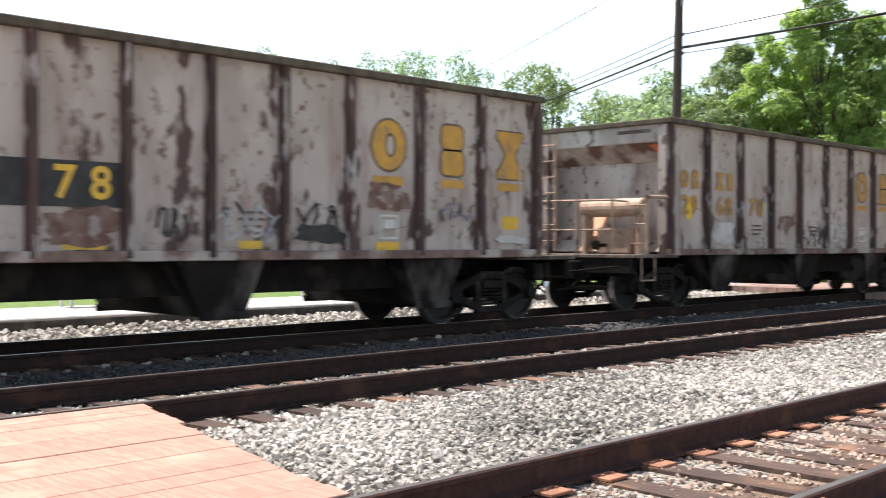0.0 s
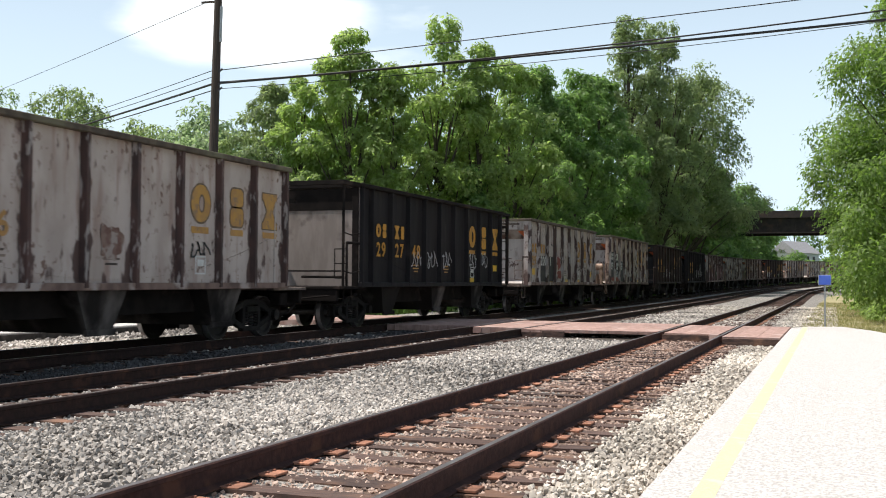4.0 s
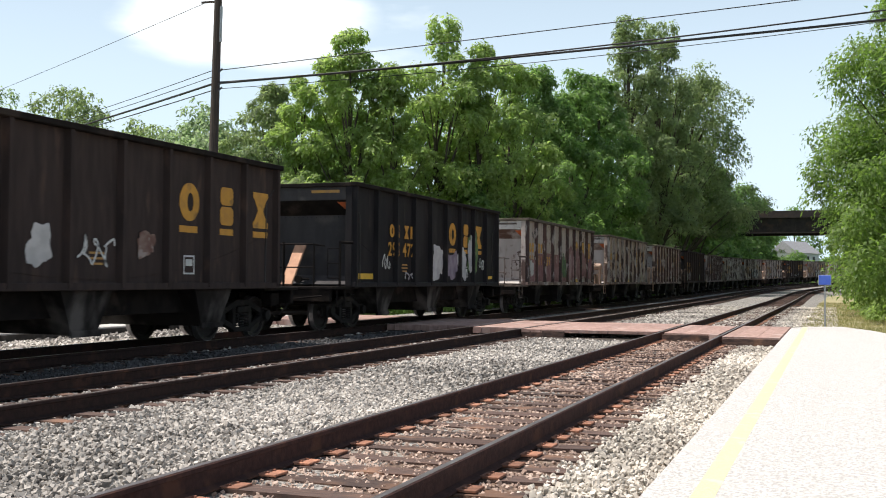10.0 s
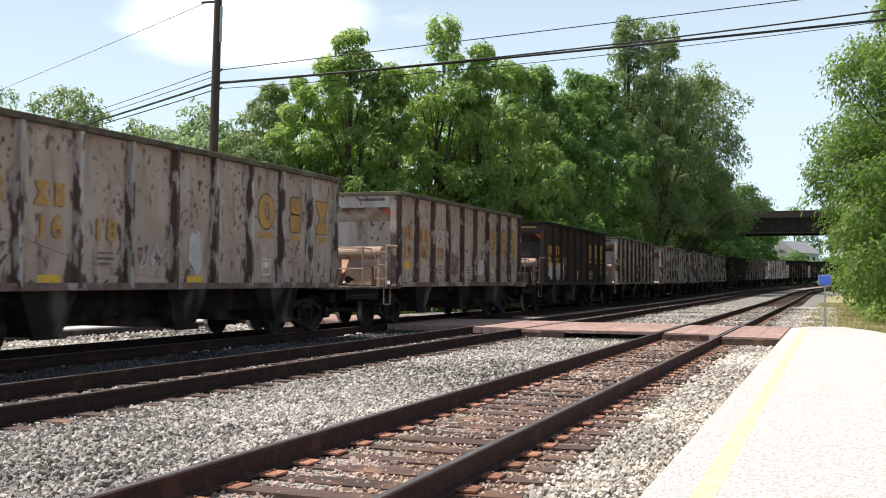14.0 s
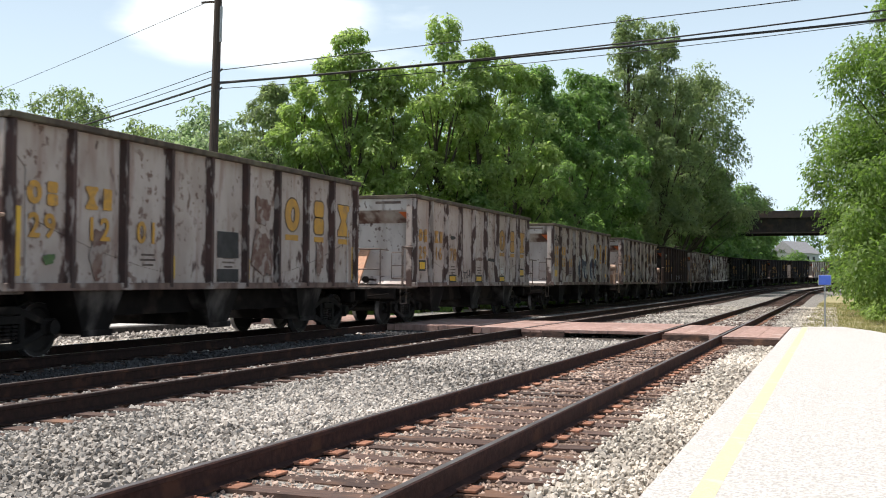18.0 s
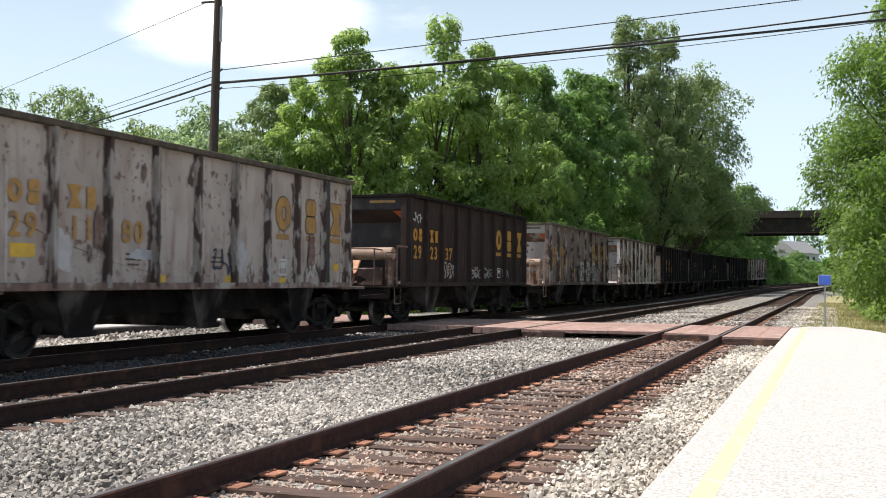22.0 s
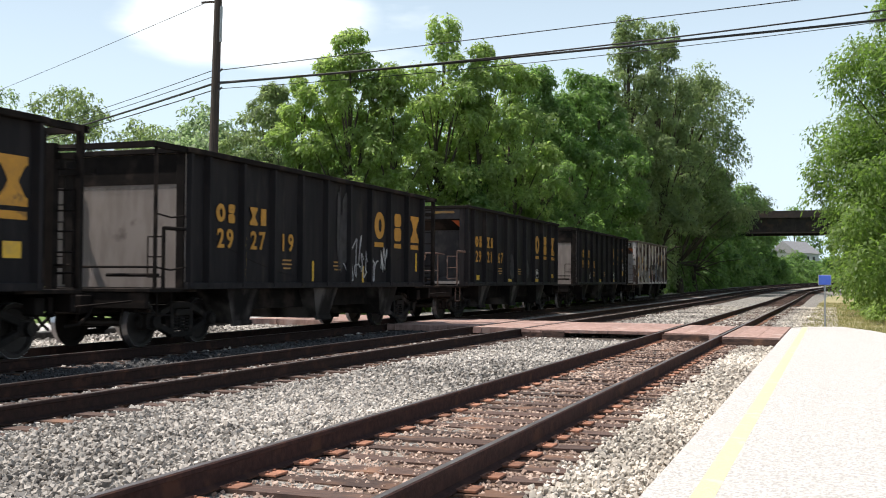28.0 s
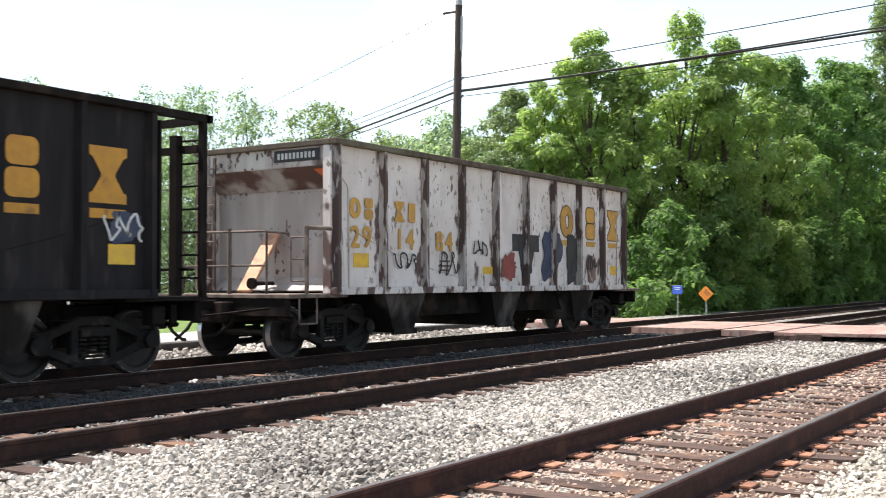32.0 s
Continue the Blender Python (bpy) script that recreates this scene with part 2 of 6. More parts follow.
def tube(points, radii, seg=8):
    """One closed limb of changing thickness through points."""
    bm = bmesh.new()
    rings = []
    for i, p in enumerate(points):
        d = (Vector(points[min(i + 1, len(points) - 1)]) - Vector(points[max(i - 1, 0)])).to_track_quat("Z", "Y")
        rings.append([bm.verts.new(Vector(p) + d @ Vector((radii[i] * math.cos(6.2832 * k / seg), radii[i] * math.sin(6.2832 * k / seg), 0))) for k in range(seg)])
    for a, b in zip(rings, rings[1:]):
        for k in range(seg):
            bm.faces.new((a[k], a[(k + 1) % seg], b[(k + 1) % seg], b[k]))
    bm.faces.new(reversed(rings[0]))
    bm.faces.new(rings[-1])
    return bm


def boxed(*a, **k):
    return box(bmesh.new(), *a, **k)


def sweep(points, profile, closed=True):
    """A bmesh: a cross-section (x, z) carried along points (x, y, z) that run mainly along y."""
    bm = bmesh.new()
    rows = []
    for i, p in enumerate(points):
        a, b = Vector(points[max(i - 1, 0)]), Vector(points[min(i + 1, len(points) - 1)])
        t = (b - a).normalized()
        side = Vector((t.y, -t.x, 0)).normalized()
        rows.append([bm.verts.new(Vector(p) + side * u + Vector((0, 0, w))) for u, w in profile])
    k = len(profile)
    for r0, r1 in zip(rows, rows[1:]):
        for j in range(k if closed else k - 1):
            bm.faces.new((r0[j], r0[(j + 1) % k], r1[(j + 1) % k], r1[j]))
    if closed:
        bm.faces.new(rows[0])
        bm.faces.new(reversed(rows[-1]))
    bmesh.ops.recalc_face_normals(bm, faces=bm.faces)
    return bm


def scatter_mesh(name, base_v, base_f, pos, rot, size, material):
    """Many small rigid pieces in one mesh: base shape turned by rot (n,3,3), scaled by size (n,3) and set at pos (n,3)."""
    n, k = len(pos), len(base_v)
    v = np.einsum("nij,nkj->nki", rot, base_v[None, :, :] * size[:, None, :]) + pos[:, None, :]
    f = base_f[None, :, :] + (np.arange(n) * k)[:, None, None]
    me = bpy.data.meshes.new(name)
    w = base_f.shape[1]
    me.vertices.add(n * k)
    me.vertices.foreach_set("co", v.astype(np.float32).ravel())
    nf = n * len(base_f)
    me.loops.add(nf * w)
    me.loops.foreach_set("vertex_index", f.astype(np.int32).ravel())
    me.polygons.add(nf)
    me.polygons.foreach_set("loop_start", np.arange(0, nf * w, w, dtype=np.int32))
    me.polygons.foreach_set("use_smooth", np.zeros(nf, dtype=bool))
    me.update(calc_edges=True)
    me.materials.append(material)
    return me


def random_turns(rng, n):
    q = rng.normal(size=(n, 4))
    q /= np.linalg.norm(q, axis=1, keepdims=True)
    w, x, y, z = q.T
    return np.stack([1 - 2 * (y * y + z * z), 2 * (x * y - z * w), 2 * (x * z + y * w), 2 * (x * y + z * w), 1 - 2 * (x * x + z * z), 2 * (y * z - x * w),
                     2 * (x * z - y * w), 2 * (y * z + x * w), 1 - 2 * (x * x + y * y)], axis=1).reshape(n, 3, 3)


# ---------------------------------------------------------------- plan of the line
TRACK_A, TRACK_B, TRACK_C = -3.184, -8.221, -12.362     # centre lines; z = 0 is the top of the rails
GAUGE_HALF = 0.7525


def bend(y):
    """Sideways shift, rise and heading of the line: straight, then a long curve to the right on a slight upgrade, then straight again."""
    s, u = max(y - 100.0, 0.0), min(max(y - 60.0, 0.0), 220.0)
    v = min(s, 100.0)
    return v * v / 800.0 + (s - v) * 0.25, 7e-5 * u * u if u < 110 else 0.847 + 0.0077 * (u - 110), math.atan(v / 400.0)


def line_points(x, z, y0=-380.0, y1=400.0):
    ys = [y0, -14.0, 20.0, 60.0] + [70.0 + 5 * i for i in range(int((y1 - 70) / 5) + 1)]
    return [(x + bend(y)[0], y, z + bend(y)[1]) for y in ys]


# ---------------------------------------------------------------- ground, ballast, platform
bm = bmesh.new()
bmesh.ops.create_grid(bm, x_segments=60, y_segments=60, size=1500)
for v in bm.verts:
    v.co.z = -0.75
ground = tagged(new("ground", mesh_of("ground", bm, M_GROUND)), "uneven summer grass and bare earth beside the railway", "ground", kind="structure")


def ballast_profile():
    return [(-4.9, -1.0), (-4.7, -0.24), (-1.5, -0.215), (1.5, -0.215), (2.6, -0.225), (3.0, -0.25), (5.2, -0.25), (5.7, -0.205), (6.9, -0.20), (9.0, -0.205),
            (10.6, -0.225), (11.5, -0.30), (12.6, -0.60), (12.8, -1.0), (-4.6, -1.6)]


bed = tagged(new("ballast", mesh_of("ballast", sweep(line_points(TRACK_C, 0.0), ballast_profile()), M_BALLAST)),
             "grey crushed-stone ballast bed under the three tracks", "ballast", kind="structure")

# concrete platform with a rounded far corner
bm = bmesh.new()
outline = [(-1.02, -30.0), (-1.10, 29.6), (-0.7, 30.6), (0.2, 31.0), (0.9, 28.9), (1.5, 26.0), (2.6, 22.5), (5.0, 19.0), (5.0, -30.0)]
top = [bm.verts.new((x, y, 0.0)) for x, y in outline]
low = [bm.verts.new((x, y, -0.8)) for x, y in outline]
bm.faces.new(top)
for i in range(len(outline)):
    j = (i + 1) % len(outline)
    bm.faces.new((top[i], low[i], low[j], top[j]))
bmesh.ops.recalc_face_normals(bm, faces=bm.faces)
bmesh.ops.bevel(bm, geom=[e for e in bm.edges if abs(e.verts[0].co.z) < 1e-6 and abs(e.verts[1].co.z) < 1e-6], offset=0.02, segments=2, affect="EDGES")
platform = tagged(new("platform", mesh_of("platform", bm, M_CONCRETE)), "low sunlit pale concrete station platform", "platform", kind="structure")
line = part("yellow_line", sweep([(-0.715, -30, 0.0), (-0.715, 10, 0.0), (-0.74, 29.9, 0.0)], [(-0.066, -0.01), (0.066, -0.01), (0.066, 0.0015), (-0.066, 0.0015)]), M_YELLOW, platform, "faded yellow edge line")

# ---------------------------------------------------------------- tracks
RAIL_PROFILE = [(-0.07, -0.18), (0.07, -0.18), (0.07, -0.168), (0.012, -0.15), (0.012, -0.045), (0.036, -0.035), (0.036, -0.006), (0.028, 0.0),
                (-0.028, 0.0), (-0.036, -0.006), (-0.036, -0.035), (-0.012, -0.045), (-0.012, -0.15), (-0.07, -0.168)]
tie_meshes = []
for i in range(4):
    rng = random.Random(i)
    b2 = boxed(-1.3, 1.3, -0.115, 0.115, -0.34, -0.18)
    bmesh.ops.subdivide_edges(b2, edges=[e for e in b2.edges if abs(e.verts[0].co.x - e.verts[1].co.x) > 1], cuts=3)
    for v in b2.verts:
        v.co += Vector((rng.uniform(-0.03, 0.03), rng.uniform(-0.012, 0.012), rng.uniform(-0.008, 0.004)))
    tie_meshes.append(mesh_of("tie", b2))
b2 = boxed(-0.20, 0.20, -0.095, 0.095, -0.183, -0.163, bevel=0.004)
for sx in (-0.105, 0.105):
    for sy in (-0.05, 0.05):
        box(b2, sx - 0.012, sx + 0.012, sy - 0.012, sy + 0.012, -0.165, -0.152)
plate_mesh = mesh_of("tie_plate", b2)


def railway_track(x, label, first, step, parts_to, plates_to, seed, plate=None):
    t = thing("railway_track", label, "railway track", kind="structure")
    for s in (-1, 1):
        part("rail", sweep(line_points(x + s * GAUGE_HALF, 0.0), RAIL_PROFILE), M_RAIL_DARK if plate else M_RAIL, t, "rust-brown steel rail")
        part("rail_head", sweep(line_points(x + s * GAUGE_HALF, 0.0), [(-0.024, 0.0005), (0.024, 0.0005), (0.024, 0.003), (-0.024, 0.003)]), M_SHINE, t, "worn shining running surface")
    rng = random.Random(seed)
    rest_p, y = [], first
    for j in range(int(370 / step)):
        rest_p.append((x, first - (j + 1) * step, -0.26))
    while y < 390:
        dx, dz, a = bend(y)
        m = Matrix.Translation((x + dx + rng.uniform(-0.05, 0.05), y, dz + rng.uniform(-0.012, 0.004))) @ Matrix.Rotation(-a + rng.uniform(-0.025, 0.025), 4, "Z")
        if y < parts_to:
            part("tie", tie_meshes[rng.randrange(4)], M_TIE, t, m=m)
        else:
            rest_p.append((x + dx, y, dz - 0.26))
        if y < plates_to:
            for s in (-1, 1):
                part("tie_plate", plate_mesh, plate or M_PLATE, t, m=Matrix.Translation((x + dx + s * GAUGE_HALF, y, dz)))
        y += step * rng.uniform(0.93, 1.07)
    p = np.array(rest_p)
    cube_v = np.array([(a, b, c) for a in (-.5, .5) for b in (-.5, .5) for c in (-.5, .5)], float)
    cube_f = np.array([(0, 1, 3, 2), (4, 6, 7, 5), (0, 4, 5, 1), (2, 3, 7, 6), (0, 2, 6, 4), (1, 5, 7, 3)])
    me = scatter_mesh("far_ties", cube_v, cube_f, p, np.repeat(np.eye(3)[None], len(p), 0), np.tile([2.6, 0.23, 0.16], (len(p), 1)), M_TIE)
    tagged(part("far_ties", me, M_TIE, t), "row of weathered wooden ties", kind="stuff")
    return t


railway_track(TRACK_A, "siding with rust-brown rails on weathered wooden ties", 2.0, 0.52, 75, 45, 11)
railway_track(TRACK_B, "main track with dark rails on half-buried wooden ties", 1.0, 0.50, 60, 0, 12, M_TIE)
railway_track(TRACK_C, "main track under the coal train", -6.0, 0.50, 60, 10, 13, M_TIE)


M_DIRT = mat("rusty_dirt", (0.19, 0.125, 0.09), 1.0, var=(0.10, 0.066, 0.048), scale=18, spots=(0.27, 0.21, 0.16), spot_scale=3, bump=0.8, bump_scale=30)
tagged(new("siding_bed", mesh_of("siding_bed", sweep(line_points(TRACK_A, 0.0), [(-1.35, -0.30), (1.35, -0.30), (1.3, -0.206), (-1.3, -0.206)]), M_DIRT)),
       "rust-stained dirt and fine gravel under the siding", "ballast", kind="structure")


# ---------------------------------------------------------------- loose ballast stones
def stones(name, label, zone, per_m2, size, seed, material):
    rng = np.random.default_rng(seed)
    x0, x1, y0, y1 = zone
    n = int((x1 - x0) * (y1 - y0) * per_m2)
    p = np.stack([rng.uniform(x0, x1, n), rng.uniform(y0, y1, n), np.zeros(n)], 1)
    keep = p[:, 1] > 0.34 * np.abs(p[:, 0]) - 0.3
    z = np.full(n, -0.205)
    for c in (TRACK_A, TRACK_B, TRACK_C):
        u = np.abs(p[:, 0] - c)
        near_rail = np.abs(u - GAUGE_HALF) < 0.09
        keep &= ~near_rail
        inside = u < 1.28
        z[inside] = -0.212 if c == TRACK_A else -0.228
        if c == TRACK_A:
            # the ties of the siding lie open: most stones sit in the cribs
            ph = ((p[:, 1] - 2.0) / 0.52) % 1.0
            on_tie = inside & ((ph < 0.2) | (ph > 0.8))
            keep &= ~(on_tie & (rng.random(n) < 0.66))
        elif c == TRACK_B:
            ph = ((p[:, 1] - 1.0) / 0.50) % 1.0
            keep &= ~((u > 0.85) & (u < 1.28) & ((ph < 0.2) | (ph > 0.8)) & (rng.random(n) < 0.8))
    z += 0.05 * np.exp(-((p[:, 0] + 5.6) / 1.1) ** 2) * (0.5 + 0.5 * np.sin(p[:, 1] * 0.9)) + rng.uniform(-0.028, 0.022, n)
    p[:, 2] = z
    # the bed is scooped out before the far crossing
    keep &= ~((p[:, 0] > -6.9 + 0.3 * np.sin(p[:, 1] * 9)) & (p[:, 0] < -4.3) & (np.abs(p[:, 1] - 25.3) < 0.75 + 0.12 * np.sin(p[:, 0] * 8)))
    p, n = p[keep], int(keep.sum())
    s = size * rng.uniform(0.55, 1.35, (n, 1)) * rng.uniform(0.65, 1.3, (n, 3))
    form = np.random.default_rng(5 + seed)
    b2 = bmesh.new()
    for v in [(a, c, d) for a in (-1, 1) for c in (-1, 1) for d in (-1, 1)]:
        b2.verts.new(0.40 * np.array(v) * form.uniform(0.55, 1.2, 3))
    hull = bmesh.ops.convex_hull(b2, input=list(b2.verts))
    bmesh.ops.delete(b2, geom=[v for v in b2.verts if not v.link_faces], context="VERTS")
    bmesh.ops.triangulate(b2, faces=list(b2.faces))
    b2.verts.index_update()
    bv = np.array([v.co[:] for v in b2.verts])
    bf = np.array([[v.index for v in f.verts] for f in b2.faces])
    b2.free()
    me = scatter_mesh(name, bv, bf, p, random_turns(rng, n), s, material)
    return tagged(new(name, me), label, "ballast stones", kind="stuff")


# the strip beside the train has its shade painted into the stones
stones("shade_side_stones", "crushed stones beside the train, its shade put into their colour", (-11.4, -8.98, 2.0, 13.0), 480, 0.046, 7, M_STONE_SHADED)
stones("shade_side_far_stones", "crushed stones further along beside the train, darkened for its shade", (-11.4, -8.98, 13.0, 32.0), 220, 0.080, 17, M_STONE_SHADED)
stones("near_stones", "loose grey and white crushed stones between the tracks", (-8.98, -4.3, 2.0, 13.0), 880, 0.041, 1, M_STONE)
stones("siding_stones", "loose brownish crushed stones among the siding's ties", (-4.3, -2.0, 2.0, 13.0), 800, 0.031, 2, M_STONE_RUSTY)
stones("platform_side_stones", "loose pale crushed stones along the platform edge", (-2.0, -1.05, 2.0, 13.0), 1000, 0.036, 8, M_STONE_PALE)
stones("middle_stones", "crushed stones further along the tracks", (-8.98, -4.3, 13.0, 32.0), 300, 0.050, 3, M_STONE)
stones("siding_middle_stones", "brownish crushed stones along the siding", (-4.3, -2.0, 13.0, 32.0), 380, 0.040, 4, M_STONE_RUSTY)
stones("platform_edge_stones", "pale crushed stones further along the platform edge", (-2.0, -1.05, 13.0, 32.0), 380, 0.046, 9, M_STONE_PALE)
stones("far_stones", "crushed stones far along the tracks", (-8.9, -1.3, 32.0, 62.0), 95, 0.060, 5, M_STONE)
stones("train_side_stones", "crushed stones beyond the train", (-17.0, -11.4, 4.0, 30.0), 90, 0.085, 6, M_STONE)
stones("verge_stones", "pale stones scattered along the edge of the verge", (-1.6, 0.1, 31.0, 62.0), 70, 0.055, 16, M_STONE_PALE)


# ---------------------------------------------------------------- plank crossings
def crossing_panel(parent, x0, x1, y0, y1, planks, skew=0.0, z=0.0, seed=0, thick=0.16, wood=M_PLANK):
    """Heavy planks side by side that run along the rails; skew: how far the ends step from plank to plank."""
    rng = random.Random(seed)
    w = (x1 - x0) / planks
    for i in range(planks):
        a, c = x0 + i * w + 0.0013, x0 + (i + 1) * w - 0.0013
        k = skew * (a - x0)
        bm = boxed(a, c, y0 + k + rng.uniform(-0.03, 0.03), y1 + k + rng.uniform(-0.03, 0.03), z - thick, z + rng.uniform(-0.003, 0.003), bevel=0.004)
        for v in bm.verts:
            v.co.y += skew * (v.co.x - a)
        part("plank", bm, wood, parent)


crossing = thing("plank_crossing", "red-brown timber planks laid level across the tracks", "level crossing", kind="structure")
far_crossing = thing("plank_crossing", "worn red-brown timber walkway across the tracks by the platform end", "level crossing", kind="structure")
# near crossing
crossing_panel(crossing, -7.39, -4.02, -2.4, 4.06, 14, -0.22, 0.0, 1)
crossing_panel(crossing, -3.86, -2.51, -2.4, 3.2, 6, -0.1, 0.0, 2)
crossing_panel(crossing, -2.35, -1.06, -2.4, 4.95, 5, -0.05, 0.0, 3)
crossing_panel(crossing, -8.88, -7.56, -2.4, 2.2, 6, -0.2, 0.0, 4)
# far crossing
crossing_panel(far_crossing, -2.35, -1.12, 24.2, 30.2, 5, 0.0, 0.0, 5, wood=M_PLANK_WORN)
crossing_panel(far_crossing, -3.84, -2.53, 25.6, 30.4, 6, -0.3, -0.01, 6, wood=M_PLANK_WORN)
crossing_panel(far_crossing, -7.39, -4.03, 25.6, 30.6, 14, 0.05, 0.0, 7, 0.08, wood=M_PLANK_WORN)
crossing_panel(far_crossing, -8.88, -7.56, 26.2, 31.0, 6, 0.1, 0.0, 8, wood=M_PLANK_WORN)
crossing_panel(far_crossing, -11.50, -9.06, 26.6, 31.4, 10, 0.05, 0.0, 9, wood=M_PLANK_WORN)
crossing_panel(far_crossing, -16.9, -13.2, 28.2, 33.0, 14, 0.0, 0.0, 10, wood=M_PLANK_WORN)

# dark strips added over the far crossing's plank ends, and the hollow before it
for ex0, ex1, ey in ((-7.39, -6.3, 25.66), (-3.84, -2.53, 25.35), (-2.35, -1.12, 24.17)):
    part("end_timber", boxed(ex0, ex1, ey - 0.06, ey + 0.04, -0.30, -0.035, bevel=0.008), M_TIE, far_crossing, "dark strip added over the plank ends")
# a flat dark patch paints the shade of a deeper hollow
M_HOLLOW = mat("dark_hollow_shade", (0.035, 0.026, 0.020), 0.9, var=(0.06, 0.045, 0.034), scale=6, bump=0.5, bump_scale=20)
bm = bmesh.new()
bmesh.ops.create_circle(bm, cap_ends=True, segments=18, radius=1.0)
for v in bm.verts:
    k = 1 + 0.14 * math.sin(5 * v.co.x + 3 * v.co.y)
    v.co = Vector((-5.55 + 1.3 * k * v.co.x, 25.5 + 0.85 * k * v.co.y, -0.192))
r = bmesh.ops.extrude_face_region(bm, geom=list(bm.faces))
for v in r["geom"]:
    if isinstance(v, bmesh.types.BMVert):
        v.co.z -= 0.06
tagged(new("mud", mesh_of("mud", bm, M_HOLLOW)), "dark patch for the shade in the deep hollow before the planks", "mud", kind="structure")

# ---------------------------------------------------------------- far side: platform, grass, signs
bm = boxed(-19.95, -17.1, -40, 34, -0.8, 0.0, bevel=0.02)
part_far = tagged(new("platform", mesh_of("platform", bm, M_CONCRETE)), "sunlit concrete platform on the far side of the train", "platform", kind="structure")
# coal dirt plus the shade of the platform's sunless face, both in the colour
M_EDGE_SHADE = mat("shaded_coal_concrete", (0.035, 0.032, 0.030), 0.95, var=(0.06, 0.055, 0.05), scale=6, spots=(0.10, 0.09, 0.08), spot_scale=2)
part("platform_edge", boxed(-17.12, -17.06, -40, 34, -0.8, -0.045, bevel=0.01), M_EDGE_SHADE, part_far, "platform edge dark with coal and painted shade")
bm = sweep([(-24.6, -60, 0), (-24.6, 60, 0)], [(-3.3, -0.9), (4.6, -0.9), (4.6, -0.03), (0, 0.0), (-3.3, 0.1)])
M_LAWN = mat("lawn", (0.09, 0.15, 0.03), 1.0, var=(0.14, 0.20, 0.05), scale=6, bump=0.8, bump_scale=30)
tagged(new("lawn", mesh_of("lawn", bm, M_LAWN)), "bright green lawn beyond the far platform", "lawn", kind="structure")

M_BLUE = mat("blue_sign_paint", (0.045, 0.11, 0.62), 0.4, var=(0.07, 0.15, 0.62), scale=3)
M_ORANGE = mat("orange_sign_paint", (0.75, 0.25, 0.02), 0.45, var=(0.70, 0.22, 0.03), scale=4)
M_GALV = mat("galvanised_steel", (0.42, 0.43, 0.44), 0.5, 0.6, var=(0.32, 0.33, 0.34), scale=12)
M_MARK = mat("dark_sign_marks", (0.05, 0.05, 0.06), 0.6)
M_WHITE = mat("white_sign_paint", (0.75, 0.75, 0.74), 0.5, var=(0.66, 0.66, 0.66), scale=6)


def post_sign(x, y, z, height, panel, material, label, marks, diamond=False, face=0.0):
    s = thing("sign", label, "sign", pose(x, y, z, 0, 0, face))
    part("post", rod(bmesh.new(), (0, 0, 0), (0, 0, height), 0.028, 10), M_GALV, s, "grey steel post")
    bm = boxed(-panel / 2, panel / 2, -0.012, 0.012, -panel * (0.5 if diamond else 0.42), panel * (0.5 if diamond else 0.42), bevel=0.004)
    m = Matrix.Translation((0, -0.045, height - panel * (0.45 if not diamond else 0.2))) @ (Matrix.Rotation(radians(45), 4, "Y") if diamond else Matrix())
    p = part("panel", bm, material, s, m=m)
    if not marks:
        part("border", boxed(-panel / 2 - 0.018, panel / 2 + 0.018, -0.010, 0.010, -panel * 0.42 - 0.018, panel * 0.42 + 0.018, bevel=0.004), M_GALV, p, "pale metal border", m=Matrix.Translation((0, 0.006, 0)))
        return s
    bm = bmesh.new()
    for i in range(marks):
        w = panel * (0.30 - 0.06 * (i % 2))
        z0 = panel * (0.22 - 0.18 * i)
        box(bm, -w, w, -0.018, -0.0125, z0 - panel * 0.035, z0 + panel * 0.035)
    part("marks", bm, M_WHITE if material is M_BLUE else M_MARK, p)
    return s


post_sign(-0.27, 33.3, -0.20, 1.63, 0.33, M_BLUE, "small blue square sign on a steel post by the platform end", 0)
post_sign(-16.0, 41.8, -0.62, 1.68, 0.42, M_BLUE, "small blue sign on a steel post beyond the tracks", 2)
post_sign(-15.0, 42.4, -0.75, 1.55, 0.46, M_ORANGE, "orange diamond warning sign beside the tracks", 2, True)

# low white bench and railing on the far platform
M_BENCH = mat("white_railing_paint", (0.70, 0.70, 0.68), 0.6, var=(0.58, 0.58, 0.56), scale=8)
for by in (9.8, 15.6):
    b = thing("bench", "white-painted slatted platform bench", "bench", pose(-19.45, by, 0), group="platform benches")
    for sl in range(3):
        part("seat_slat", boxed(-0.24 + 0.16 * sl, -0.10 + 0.16 * sl, -0.8, 0.8, 0.42, 0.46, bevel=0.006), M_BENCH, b)
    for sl in range(2):
        part("back_slat", boxed(-0.30, -0.27, -0.8, 0.8, 0.55 + 0.16 * sl, 0.67 + 0.16 * sl, bevel=0.006), M_BENCH, b)
    for e in (-0.65, 0.65):
        bm = boxed(0.14, 0.19, e - 0.025, e + 0.025, 0, 0.42)
        box(bm, -0.29, -0.24, e - 0.025, e + 0.025, 0, 0.83)
        box(bm, -0.26, 0.19, e - 0.02, e + 0.02, 0.38, 0.42)
        part("leg", bm, M_BENCH, b)
rail_fence = thing("railing", "white pipe railing at the end of the far platform", "railing", pose(-17.2, 33.2, 0))
for i in range(4):
    part("post", rod(bmesh.new(), (-i * 1.0, 0, 0), (-i * 1.0, 0, 1.0), 0.03), M_BENCH, rail_fence)
for z in (0.5, 0.98):
    part("pipe", rod(bmesh.new(), (-3.1, 0, z), (0.1, 0, z), 0.025), M_BENCH, rail_fence)

